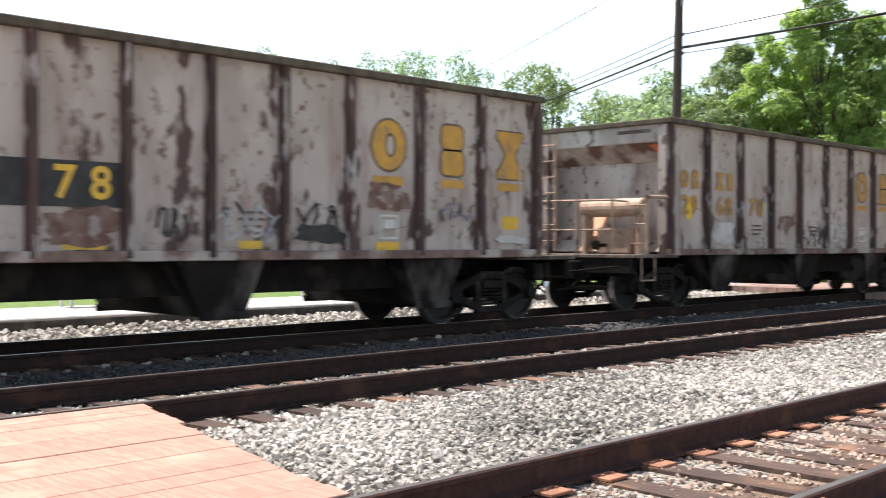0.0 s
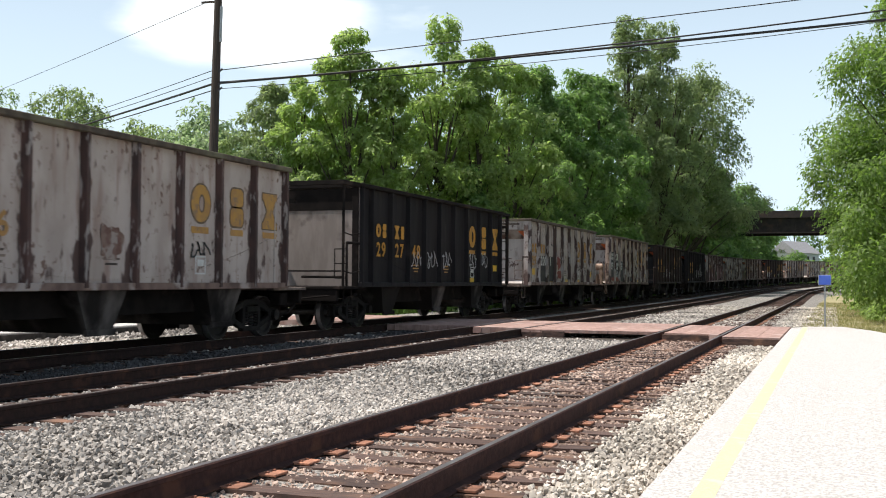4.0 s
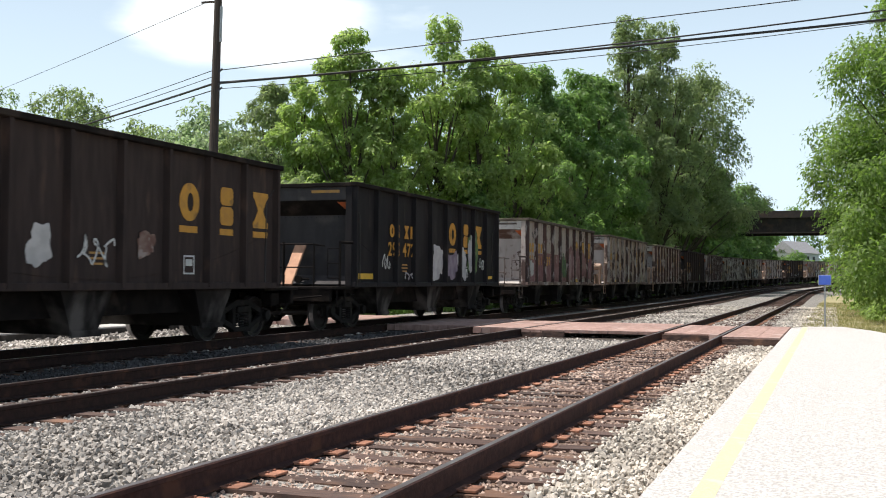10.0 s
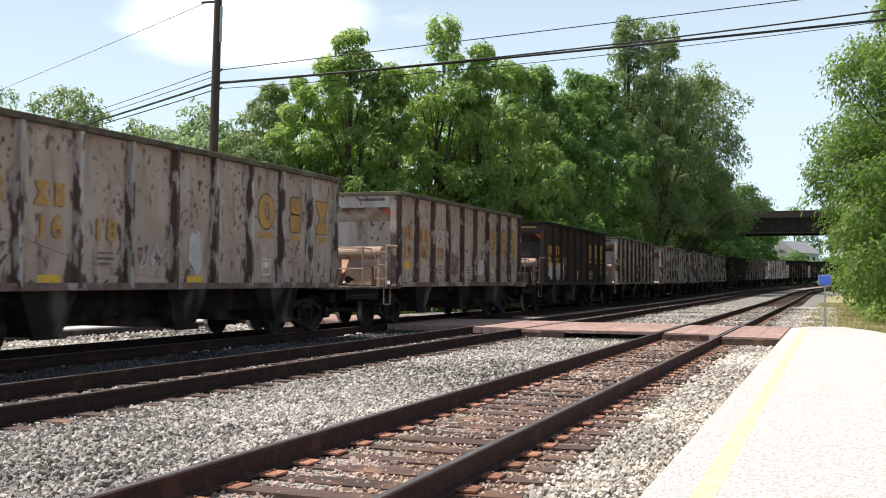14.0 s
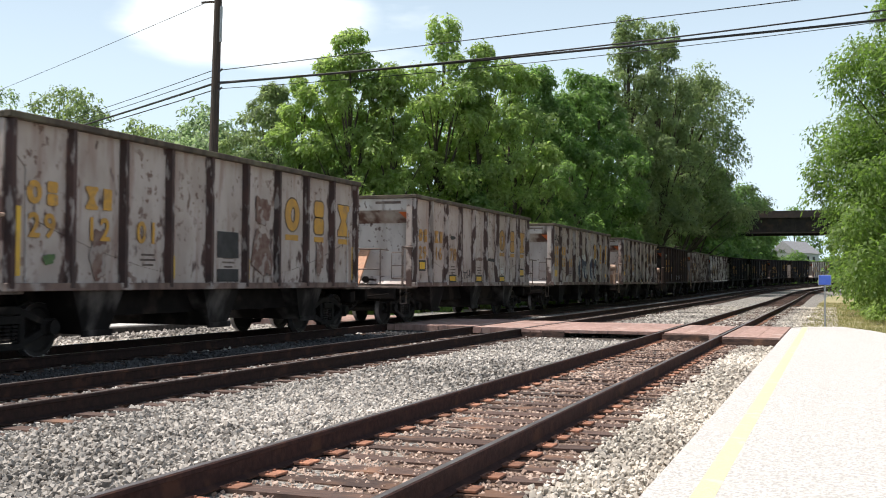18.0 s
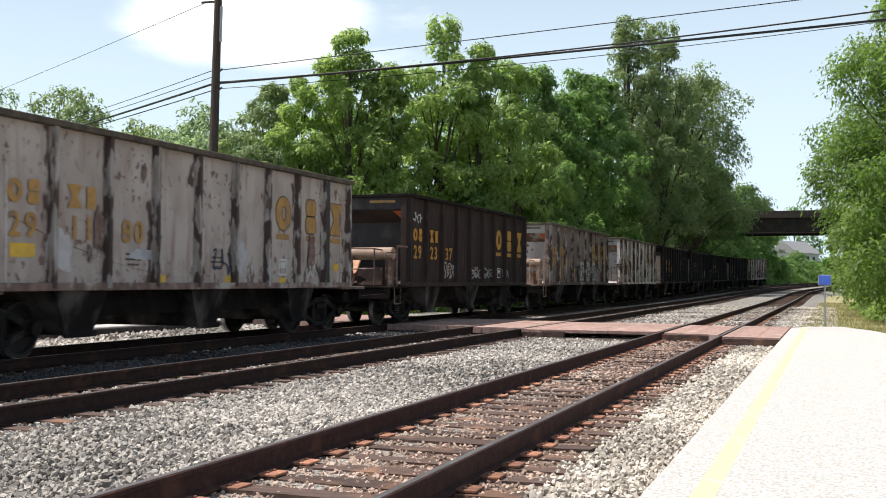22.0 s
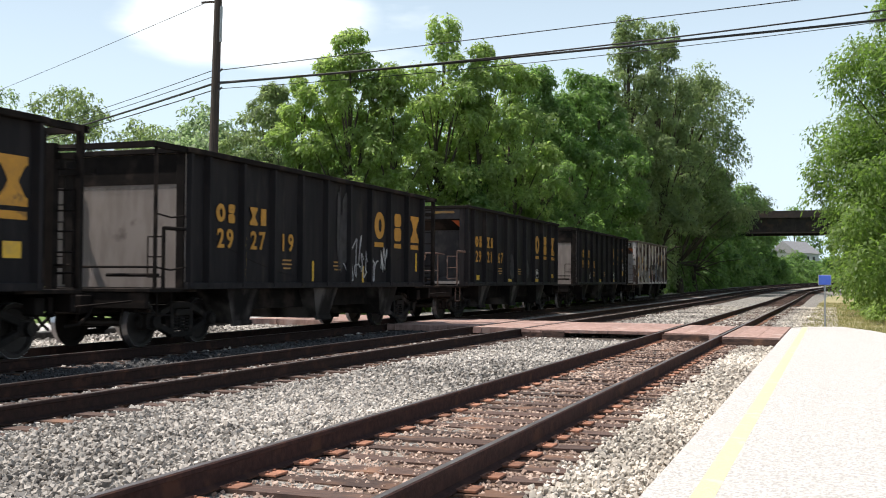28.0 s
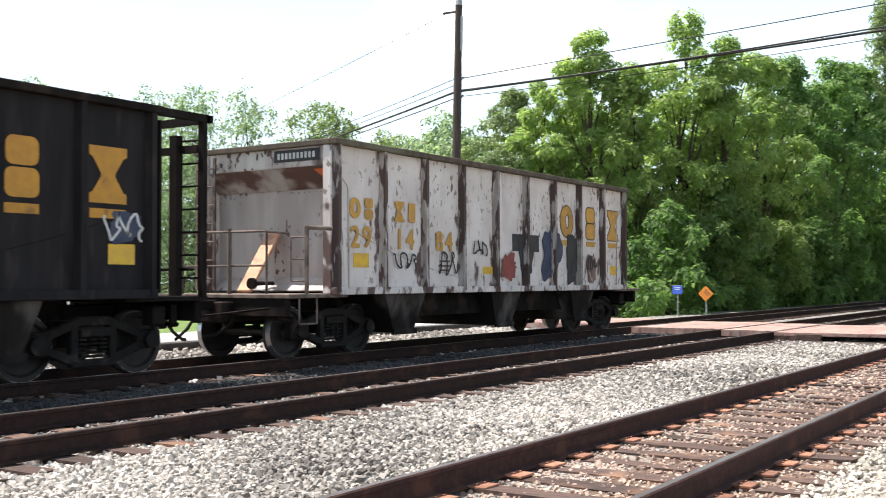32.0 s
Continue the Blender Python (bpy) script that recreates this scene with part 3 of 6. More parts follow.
# ---------------------------------------------------------------- overbridge
bridge = thing("bridge", "dark riveted steel road bridge over the tracks on stone abutments", "bridge", pose(-4.0, 131.0, 0, 0, 0, -2))
part("deck", boxed(-24, 24, -3.6, 3.6, 7.25, 7.6), M_BRIDGE, bridge)
for s in (-1, 1):
    part("girder", boxed(-24, 24, s * 3.6 - 0.12, s * 3.6 + 0.12, 6.85, 8.55), M_BRIDGE, bridge, "deep dark plate girder")
    bm = boxed(-24, 24, s * 3.75 - 0.22, s * 3.75 + 0.22, 8.55, 8.65)
    box(bm, -24, 24, s * 3.75 - 0.2, s * 3.75 + 0.2, 6.78, 6.88)
    part("flange", bm, M_BRIDGE, bridge)
    part("parapet", boxed(-24, 24, s * 3.66 - 0.05, s * 3.66 + 0.05, 8.65, 9.38), M_BRIDGE, bridge, "rusty sheet parapet")
    for i in range(25):
        part("stiffener", boxed(-24 + 2 * i - 0.05, -24 + 2 * i + 0.05, s * 3.72 - 0.1, s * 3.72 + 0.1, 6.88, 8.55), M_BRIDGE, bridge)
part("abutment", boxed(-24, -14.5, -4.4, 4.4, -1, 6.8, bevel=0.05), M_ABUT, bridge, "stone abutment")
part("abutment", boxed(9.5, 24, -4.4, 4.4, -1, 6.8, bevel=0.05), M_ABUT, bridge, "stone abutment")

# small house far beyond the bridge
house = thing("house", "small white house with a grey roof far beyond the bridge", "house", pose(-7.6, 226, 4.4, 0, 0, 60))
M_SIDING = mat("white_siding", (0.66, 0.66, 0.64), 0.7, var=(0.58, 0.58, 0.57), scale=2, stretch=(1, 1, 14))
M_ROOF = mat("grey_roof", (0.30, 0.30, 0.31), 0.85, var=(0.22, 0.22, 0.23), scale=6)
M_PANE = mat("dark_window_glass", (0.03, 0.035, 0.04), 0.15)
part("wall", boxed(-4, 4, -3, 3, -6, 2.6), M_SIDING, house)
bm = bmesh.new()
vs = [bm.verts.new(c) for c in ((-4.3, -3.4, 2.5), (4.3, -3.4, 2.5), (4.3, 3.4, 2.5), (-4.3, 3.4, 2.5), (-4.3, 0, 5.0), (4.3, 0, 5.0))]
for f in ((0, 1, 5, 4), (2, 3, 4, 5), (0, 4, 3), (1, 2, 5), (0, 3, 2, 1)):
    bm.faces.new([vs[i] for i in f])
part("roof", bm, M_ROOF, house)
for wx in (-2.2, 0, 2.2):
    part("window", boxed(wx - 0.45, wx + 0.45, -3.05, -2.98, 0.7, 1.9), M_PANE, house)

# ---------------------------------------------------------------- utility pole and cables
POLE = Vector((-18.0, 27.8, -0.6))
LEAN = Matrix.Rotation(radians(1.3), 4, "Y")
pole = thing("utility_pole", "tall dark weathered wooden utility pole carrying cables", "utility pole", Matrix.Translation(POLE) @ LEAN)
part("shaft", rod(bmesh.new(), (0, 0, 0), (0, 0, 10.55), 0.17, 14, 0.115), M_POLE, pole)
part("cap", rod(bmesh.new(), (0, 0, 10.55), (0, 0, 10.72), 0.125, 14, 0.10), M_GALV, pole, "grey metal cap")
part("bracket", boxed(-0.6, 0.02, -0.02, 0.02, 10.33, 10.39), M_POLE, pole)
part("guard", boxed(0.09, 0.14, -0.05, 0.05, 9.1, 10.2), M_GALV, pole, "grey conduit strip")
for z in (7.82, 8.22, 7.65):
    part("insulator", rod(bmesh.new(), (0.1, -0.02, z - 0.06), (0.24, -0.02, z + 0.04), 0.04, 10, 0.025), M_MARK, pole)


def cable(a, b, sag, r, label):
    a, b = Vector(a), Vector(b)
    cu = bpy.data.curves.new("cable", "CURVE")
    cu.dimensions, cu.bevel_depth, cu.bevel_resolution = "3D", r, 2
    sp = cu.splines.new("POLY")
    sp.points.add(28)
    for i, p in enumerate(sp.points):
        t = i / 28
        v = a.lerp(b, t) - Vector((0, 0, 4 * sag * t * (1 - t)))
        p.co = (*v, 1)
    cu.materials.append(M_CABLE)
    tmp = bpy.data.objects.new("cable_form", cu)
    me = bpy.data.meshes.new_from_object(tmp)
    bpy.data.objects.remove(tmp)
    return tagged(new("cable", me), label, "cable")


def at_pole(z, side=0.15):
    return (-18.0 + side + 0.0227 * (z + 0.6), 27.8, z)


cable(at_pole(7.22), (14.0, 29.6, 8.63), 0.157, 0.034, "thick black telephone cable across the tracks")
cable(at_pole(7.25), (14.0, 29.2, 9.31), 0.40, 0.022, "black cable slung beside the thick one")
cable(at_pole(7.05), (14.0, 29.4, 9.1), 0.45, 0.010, "thin black drop wire across the tracks")
cable(at_pole(7.62), (14.0, 29.4, 9.35), 0.0, 0.014, "thin black wire high over the tracks")
FAR = Vector((-62.0, 51.0, 0.0))
cable(FAR + Vector((0, 0, 7.4)), at_pole(7.2, -0.15), 0.47, 0.036, "thick black telephone cable running to the next pole")
cable(FAR + Vector((0, 0, 7.2)), at_pole(7.0, -0.15), 0.42, 0.018, "thin black wire below the thick cable")
cable(FAR + Vector((0, 0, 8.0)), at_pole(7.62, -0.15), 0.58, 0.012, "thin black wire running to the next pole")
cable(FAR + Vector((0, 0, 7.75)), at_pole(7.42, -0.15), 0.55, 0.012, "thin black wire running to the next pole")
cable(FAR + Vector((0, 0, 9.2)), at_pole(9.75, -0.45), 0.15, 0.009, "thin black wire from the pole top")


# ---------------------------------------------------------------- trees
# one drooping spray of leaflets, base at the twig, tip hanging
LEAF_V, LEAF_F = np.array([(-0.29, 0.1, 0.0), (0.27, 0.0, 0.03), (0.02, 0.92, -0.15)]), np.array([(0, 1, 2)])


def unit(v):
    return v / np.maximum(np.linalg.norm(v, axis=-1, keepdims=True), 1e-6)


def leaf_mesh(name, at, centres, axes, radii, n, size, rng, material):
    """Leaves on the outside of round sprays: each faces outwards and upwards with some disorder, and hangs from its base; none hang low over the rails."""
    k = rng.choice(len(centres), n, p=radii ** 2 / (radii ** 2).sum())
    e = unit(rng.normal(size=(n, 3)) + 0.55 * axes[k] + np.array([0, 0, 0.25]))
    pos = centres[k] + e * (radii[k] * (rng.uniform(0.3, 1.0, n) ** 0.55 + 0.55 * rng.random(n) ** 4))[:, None] * np.array([1, 1, 0.8]) + rng.normal(size=(n, 3)) * (0.13 * radii[k])[:, None]
    face = unit(0.8 * e + np.array([0, 0, 0.75]) + rng.normal(size=(n, 3)) * 0.5)
    hang = e * 0.7 + np.array([0, 0, -0.75]) + rng.normal(size=(n, 3)) * 0.35
    along = unit(hang - face * (hang * face).sum(1, keepdims=True))
    turn = np.stack([np.cross(along, face), along, face], axis=2)
    y = pos[:, 1] + at[1]
    off = np.maximum(y - 100.0, 0.0)
    lim = np.minimum(off, 100.0)
    shift = lim ** 2 / 800.0 + (off - lim) * 0.25
    clear = (pos[:, 0] + at[0] - shift > -15.0) & (pos[:, 0] + at[0] - shift < -1.5) & (pos[:, 2] + at[2] < 6.0)
    keep = ~clear & (pos[:, 2] > -0.15)
    pos, turn = pos[keep], turn[keep]
    s = size * rng.uniform(0.6, 1.3, (len(pos), 1)) * np.ones((1, 3))
    return scatter_mesh(name, LEAF_V, LEAF_F, pos, turn, s, material)


def tree(x, y, z, h, r, label, leaf, seed, leaves=15000, size=0.4, base=0.1, name="tree", rz=1.0, boughs=20, slim=0.6, open_=1.0, lean=0.0):
    """A tapered trunk, limbs that reach into the boughs, and leaf sprays gathered on the outside of each bough, with gaps between the boughs;
    rz stretches the crown along the line, slim shapes its top, lean carries it sideways over the line."""
    rng = np.random.default_rng(seed)
    fine = name == "tree" and y < 125 and -35 < x < 6
    t = thing(name, label, "bush" if name == "bush" else "tree", pose(x, y, z))
    rt = 0.017 * h
    pts = [Vector((0, 0, -0.3))]
    for i in range(1, 7):
        pts.append(Vector((rng.normal() * 0.015 * h, rng.normal() * 0.015 * h, h * 0.14 * i)))
    part("trunk", tube(pts, [rt * (1 - i * 0.155) for i in range(7)], 9), M_BARK, t)
    z0, deep = base * h, h * (1 - base)
    middle, size_of = [], []
    for i in range(boughs):
        s = ((i + 0.6) / boughs) ** 0.88
        wide = r * (1 - s ** 2.4) ** slim * (0.70 + 0.30 * min(1.0, 3.2 * s))
        a = i * 2.39996 + rng.uniform(-0.35, 0.35) + seed
        q = max(min(r * rng.uniform(0.22, 0.43) * (1 - 0.30 * s), deep * 0.3), 0.16 * r)
        out = max(wide - 0.8 * q, 0.0) * rng.uniform(0.62, 1.18)
        middle.append((math.cos(a) * out + lean * s, math.sin(a) * out * rz, z0 + s * deep - 0.55 * q + rng.normal() * 0.03 * deep))
        size_of.append(q)
    middle.append((lean, 0.0, h - r * 0.20))
    size_of.append(r * 0.24)
    for i in range(max(4, boughs // 3)):
        s = (i + 0.5) / max(4, boughs // 3)
        wide = r * (1 - s ** 2.4) ** slim
        middle.append((rng.normal() * 0.25 * wide, rng.normal() * 0.25 * wide * rz, z0 + s * deep * 0.85 + 0.08 * deep))
        size_of.append(0.40 * wide + 0.1)
    centres, axes, radii = [], [], []
    for i, (m, q) in enumerate(zip(middle, size_of)):
        m = np.array(m)
        outward = np.array([m[0], m[1], 0.0]) / (math.hypot(m[0], m[1]) + 0.2)
        k = 14 if i < boughs + 1 else 8
        d = unit(rng.normal(size=(k, 3)) + 0.55 * outward + np.array([0, 0, 0.30]))
        centres.append(m + d * (q * rng.uniform(0.55, 1.05, (k, 1))) * open_ * np.array([1, 1, 0.85]))
        axes.append(d)
        radii.append(q * rng.uniform(0.22, 0.52, k))
    for i in range(0, boughs, 1 if name == "tree" else 3):
        e = Vector(middle[i])
        low = pts[max(1, min(5, int(e.z / h * 6.0) - 1))]
        mid = low.lerp(e, 0.55) + Vector((0, 0, 0.02 * h))
        part("limb", tube([low, mid, e], [rt * 0.30, rt * 0.17, rt * 0.05], 5), M_BARK, t)
    me = leaf_mesh("crown", (x, y, z), np.concatenate(centres), np.concatenate(axes), np.concatenate(radii), int(leaves * (1.9 if fine else 1.15)), size * (0.54 if fine else 0.74), rng, leaf)
    part("crown", me, leaf, t)
    return t


G = "full green summer foliage"
# the wood along the far side of the line
tree(-22.9, 48.0, -0.7, 14.5, 3.2, "tall broadleaf tree with light " + G, M_LEAF_A, 1, 20000, 0.46, 0.06, boughs=30, slim=0.5)
tree(-25.4, 47.6, -0.7, 12.2, 2.4, "broadleaf tree with light " + G, M_LEAF_A, 2, 11000, 0.44, 0.04, boughs=22)
tree(-20.9, 48.5, -0.7, 12.6, 2.6, "broadleaf tree with light " + G, M_LEAF_A, 23, 12000, 0.44, 0.05, boughs=24)
tree(-23.5, 43.5, -0.7, 6.4, 2.8, "young broadleaf tree with pale " + G, M_LEAF_E, 22, 8000, 0.40, 0.02, boughs=16)
tree(-27.6, 46.0, -0.7, 8.4, 3.0, "broadleaf tree with pale " + G, M_LEAF_E, 24, 10000, 0.42, 0.03, boughs=18)
tree(-19.4, 52.0, -0.7, 15.0, 3.3, "tall broadleaf tree with light " + G, M_LEAF_A, 3, 16000, 0.46, 0.06, boughs=30, slim=0.45)
tree(-17.7, 53.4, -0.7, 14.3, 2.9, "tall broadleaf tree with light " + G, M_LEAF_A, 4, 13000, 0.46, 0.06, boughs=26, slim=0.5)
tree(-18.0, 60.0, -0.7, 15.0, 3.6, "broadleaf tree with " + G, M_LEAF_A, 5, 17000, 0.48, 0.05, boughs=28)
tree(-18.3, 67.0, -0.7, 15.8, 4.0, "broadleaf tree with deep " + G, M_LEAF_B, 6, 17000, 0.52, 0.04, boughs=28)
tree(-17.6, 75.0, -0.7, 17.0, 4.4, "broadleaf tree with deep " + G, M_LEAF_B, 7, 17000, 0.56, 0.04, boughs=28)
tree(-17.8, 84.0, -0.7, 18.2, 5.0, "broadleaf tree with deep " + G, M_LEAF_B, 14, 17000, 0.62, 0.04, boughs=28)
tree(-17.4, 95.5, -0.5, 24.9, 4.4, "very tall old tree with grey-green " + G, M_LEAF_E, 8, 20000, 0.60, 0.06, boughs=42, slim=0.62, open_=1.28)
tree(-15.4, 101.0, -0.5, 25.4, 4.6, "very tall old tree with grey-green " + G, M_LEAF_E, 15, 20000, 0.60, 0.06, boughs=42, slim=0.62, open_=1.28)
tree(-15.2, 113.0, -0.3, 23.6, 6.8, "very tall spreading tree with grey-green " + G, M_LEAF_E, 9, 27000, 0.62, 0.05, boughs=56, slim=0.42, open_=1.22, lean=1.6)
tree(-14.6, 121.0, 0.0, 16.5, 6.6, "broad tree with deep foliage by the bridge", M_LEAF_B, 10, 26000, 0.66, 0.03, boughs=44)
for i, (tx, ty, th) in enumerate([(-25.0, 53.5, 11.0), (-21.6, 56.0, 12.2), (-21.4, 62.0, 12.6), (-21.8, 70.0, 13.5), (-21.5, 79.0, 15.0), (-21.0, 89.0, 17.5)]):
    tree(tx, ty, -0.7, th, 3.9, "broadleaf tree deeper in the wood", M_LEAF_B, 230 + i, 11000, 0.56, 0.03, boughs=26)
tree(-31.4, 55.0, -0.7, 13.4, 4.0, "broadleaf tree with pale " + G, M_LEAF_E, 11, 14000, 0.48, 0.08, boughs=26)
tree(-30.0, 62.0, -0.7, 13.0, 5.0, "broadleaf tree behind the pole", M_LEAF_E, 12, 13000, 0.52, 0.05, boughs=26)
# far trees beyond the lawn, with distance haze put into their leaf colours
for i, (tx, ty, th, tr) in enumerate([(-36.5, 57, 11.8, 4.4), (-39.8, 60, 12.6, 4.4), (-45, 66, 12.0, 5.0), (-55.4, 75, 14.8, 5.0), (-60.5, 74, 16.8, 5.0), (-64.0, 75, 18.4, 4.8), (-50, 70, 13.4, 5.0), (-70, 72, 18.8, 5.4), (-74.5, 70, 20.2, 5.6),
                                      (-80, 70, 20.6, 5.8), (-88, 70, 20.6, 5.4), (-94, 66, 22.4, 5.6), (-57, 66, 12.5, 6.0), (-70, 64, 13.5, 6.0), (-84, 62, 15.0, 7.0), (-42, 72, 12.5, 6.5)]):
    tree(tx, ty, -0.7, th, tr, "distant tree with summer leaves, haze put into their colour" if i not in (3, 4, 5, 6) else "distant tree with green summer leaves", M_LEAF_E if i in (3, 4, 5, 6) else M_LEAF_C, 30 + i, 10000, 0.50, 0.02, boughs=36, slim=0.5, open_=1.25)
# scrub at the foot of the wood
for i in range(17):
    by = 46 + i * 5.2
    tree(-17.9 + 0.4 * math.sin(i * 2.1) + bend(by)[0], by, -0.7, 4.6 + 1.6 * math.sin(i * 1.7) + by * 0.02, 2.6, "dense dark green scrub at the edge of the wood", M_LEAF_B, 60 + i, 5500, 0.40, 0.0, "bush", 1.5, 14)
# trees over the platform's end, hanging down to the ground
tree(4.3, 49.0, -0.5, 15.4, 5.5, "leafy tree with drooping light-green branches by the platform", M_LEAF_D, 80, 70000, 0.34, 0.10, boughs=80, slim=0.5)
tree(5.4, 40.0, -0.6, 14.0, 4.6, "leafy tree with drooping light-green branches by the platform", M_LEAF_D, 81, 44000, 0.33, 0.02, boughs=48)
tree(3.9, 57.0, -0.5, 10.0, 3.8, "leafy tree with drooping light-green branches beside the siding", M_LEAF_D, 85, 22000, 0.40, 0.06, boughs=36)
tree(6.9, 58.0, -0.4, 15.6, 4.8, "leafy tree beside the siding", M_LEAF_B, 82, 14000, 0.52, 0.0, boughs=28)
tree(11.0, 72.0, -0.2, 15.6, 5.5, "leafy tree beside the siding", M_LEAF_B, 83, 10000, 0.6, 0.02)
tree(16.0, 95.0, 0.0, 15.6, 6.5, "leafy tree beside the curve", M_LEAF_B, 84, 9000, 0.7, 0.02)
# hidden trees, added to keep skylight off the far cars
for i, (tx, ty, th) in enumerate([(11, 60, 17), (13, 82, 18), (12, 66, 16), (18, 104, 19), (20, 115, 19), (16, 90, 18)]):
    tree(tx, ty, -0.2, th, 6.0, "unseen tree added on the near side to block skylight", M_LEAF_B, 140 + i, 7000, 0.8, 0.02)
for i, (bx, by, bh) in enumerate([(3.0, 38.5, 1.4), (2.6, 43, 1.9), (2.8, 48, 2.6), (2.7, 54, 3.0), (2.9, 62, 3.4), (3.2, 72, 3.8), (3.8, 84, 4.2), (5.4, 97, 4.6), (4.2, 41.5, 3.0), (4.6, 47, 3.6)]):
    tree(bx, by, -0.5, bh, 0.9 + 0.4 * bh, "low weeds and shrubs at the grass edge", M_LEAF_A, 90 + i, 3500, 0.26, 0.0, "bush", 1.0, 14)
# beyond the bridge
for i, (tx, ty, th, tr) in enumerate([(-36, 150, 15, 7), (-29, 158, 15, 7), (-24, 168, 14, 7), (-19, 180, 13, 6.5), (-14, 192, 12, 6), (-9, 205, 5.0, 5), (-4, 216, 4.5, 5), (-22, 205, 17, 8), (-8, 240, 17, 8), (4, 252, 16, 8), (-18, 232, 18, 8),
                                     (24, 178, 14, 7), (30, 196, 15, 7), (38, 214, 16, 8), (46, 236, 17, 8), (34, 262, 17, 9), (14, 270, 17, 8), (26, 290, 18, 9)]):
    tree(tx, ty, 0.5, th, tr, "distant tree beyond the bridge", M_LEAF_B, 110 + i, 3600, 1.0, 0.0)
# taller bank trees, added so that the far cars fall into shade
for i in range(7):
    by = 138 + i * 7.5
    tree(TRACK_C - 8.5 + bend(by)[0], by, 0.2 + bend(by)[1], 15.0 + 1.5 * math.sin(i * 2.7), 5.0, "tree added on the bank beyond the bridge to shade the train", M_LEAF_B, 250 + i, 5000, 0.9, 0.02, boughs=24)
# scrub on both banks beyond the bridge
for i in range(17):
    by = 131 + i * 8
    tree(TRACK_C - 6.4 + bend(by)[0] + 0.7 * math.sin(i * 1.9), by, -0.3 + bend(by)[1], (6.5 if i < 7 else 4.7) + 1.2 * math.sin(i * 2.3), 4.2, "dense green scrub on the bank beyond the bridge", M_LEAF_B, 170 + i, 2600, 0.7, 0.0, "bush", 1.3, 14)
for i in range(9):
    by = 112 + i * 11
    tree(TRACK_A + 9.0 + bend(by)[0] + 0.8 * math.sin(i * 2.4), by, -0.3 + bend(by)[1], 6.0 + 1.5 * math.sin(i * 1.3), 4.2, "dense green scrub on the bank of the curve", M_LEAF_B, 200 + i, 2600, 0.7, 0.0, "bush", 1.3, 14)
# rough grass strip beside the siding
rng = np.random.default_rng(7)
n = 42000
p = np.stack([rng.uniform(-1.0, 4.5, n), 31 + 45 * rng.random(n) ** 1.4, np.full(n, -0.2)], 1)
p = p[(p[:, 0] > -0.9 + 0.25 * np.sin(p[:, 1])) & (rng.random(len(p)) < 0.9)]
n = len(p)
bm = sweep([(1.9, 31.0, 0), (1.9, 62.0, 0), (2.4, 110, 0.1)], [(-3.0, -0.9), (9.0, -0.9), (9.0, -0.45), (1.0, -0.28), (-1.8, -0.21), (-3.0, -0.3)])
M_VERGE = mat("dry_verge", (0.26, 0.24, 0.11), 1.0, var=(0.36, 0.31, 0.19), scale=1.4, spots=(0.15, 0.18, 0.05), spot_scale=0.5, bump=0.8, bump_scale=14)
tagged(new("verge", mesh_of("verge", bm, M_VERGE)), "dry grassy verge beyond the platform end", "grass verge", kind="structure")
BLADE_V = np.array([(-0.06, 0, 0), (0.06, 0, 0), (0.0, 0.1, 1.0)])
yaw = rng.uniform(0, 6.28, n)
turn = np.stack([np.cos(yaw), -np.sin(yaw), 0 * yaw, np.sin(yaw), np.cos(yaw), 0 * yaw, 0 * yaw, 0 * yaw, 1 + 0 * yaw], 1).reshape(n, 3, 3)
M_BLADE = island_mat("grass_blades", (0.17, 0.18, 0.06), (0.50, 0.46, 0.22), 0.8, 0.4)
tagged(new("grass", scatter_mesh("grass", BLADE_V, np.array([(0, 1, 2)]), p, turn, rng.uniform(0.025, 0.075, (n, 1)) * np.array([[3.0, 2.4, 1]]), M_BLADE)),
       "tufts of dry and green grass beyond the platform", "grass", kind="stuff")

# ---------------------------------------------------------------- coal train
HALF = 5.75          # half the length of a hopper's box
SIDE = 1.60          # half its width over the posts
PITCH = 15.20        # from car to car
FLOOR, RIM = 1.05, 3.50

M_CAR_WHITE = mat("weathered_white_car_paint", (0.465, 0.40, 0.365), 0.8, var=(0.37, 0.305, 0.27), scale=1.3, stretch=(1, 1.3, 0.8), spots=(0.16, 0.105, 0.085), spot_scale=3.0, spot_at=(0.65, 0.71), spot_stretch=(1, 1.6, 0.7), bump=0.15, bump_scale=8, flecks=((0.17, 0.108, 0.088), 8.0), streaks=(0.265, 0.17, 0.14), posts=(0.085, 0.050, 0.043))
M_CAR_CLEAN = mat("chalky_white_car_paint", (0.69, 0.63, 0.605), 0.8, var=(0.58, 0.52, 0.495), scale=1.3, stretch=(1, 1.3, 0.8), spots=(0.15, 0.085, 0.065), spot_scale=3.0, spot_at=(0.67, 0.72), spot_stretch=(1, 1.6, 0.7), bump=0.15, bump_scale=8, flecks=((0.26, 0.20, 0.175), 9.0), streaks=(0.42, 0.355, 0.33), posts=(0.11, 0.068, 0.058))
M_CAR_MID = mat("dusty_white_car_paint", (0.47, 0.415, 0.39), 0.8, var=(0.39, 0.335, 0.31), scale=1.3, stretch=(1, 1.3, 0.8), spots=(0.15, 0.085, 0.065), spot_scale=3.0, spot_at=(0.67, 0.72), spot_stretch=(1, 1.6, 0.7), bump=0.15, bump_scale=8, flecks=((0.26, 0.20, 0.175), 9.0), streaks=(0.30, 0.24, 0.215), posts=(0.11, 0.068, 0.058))
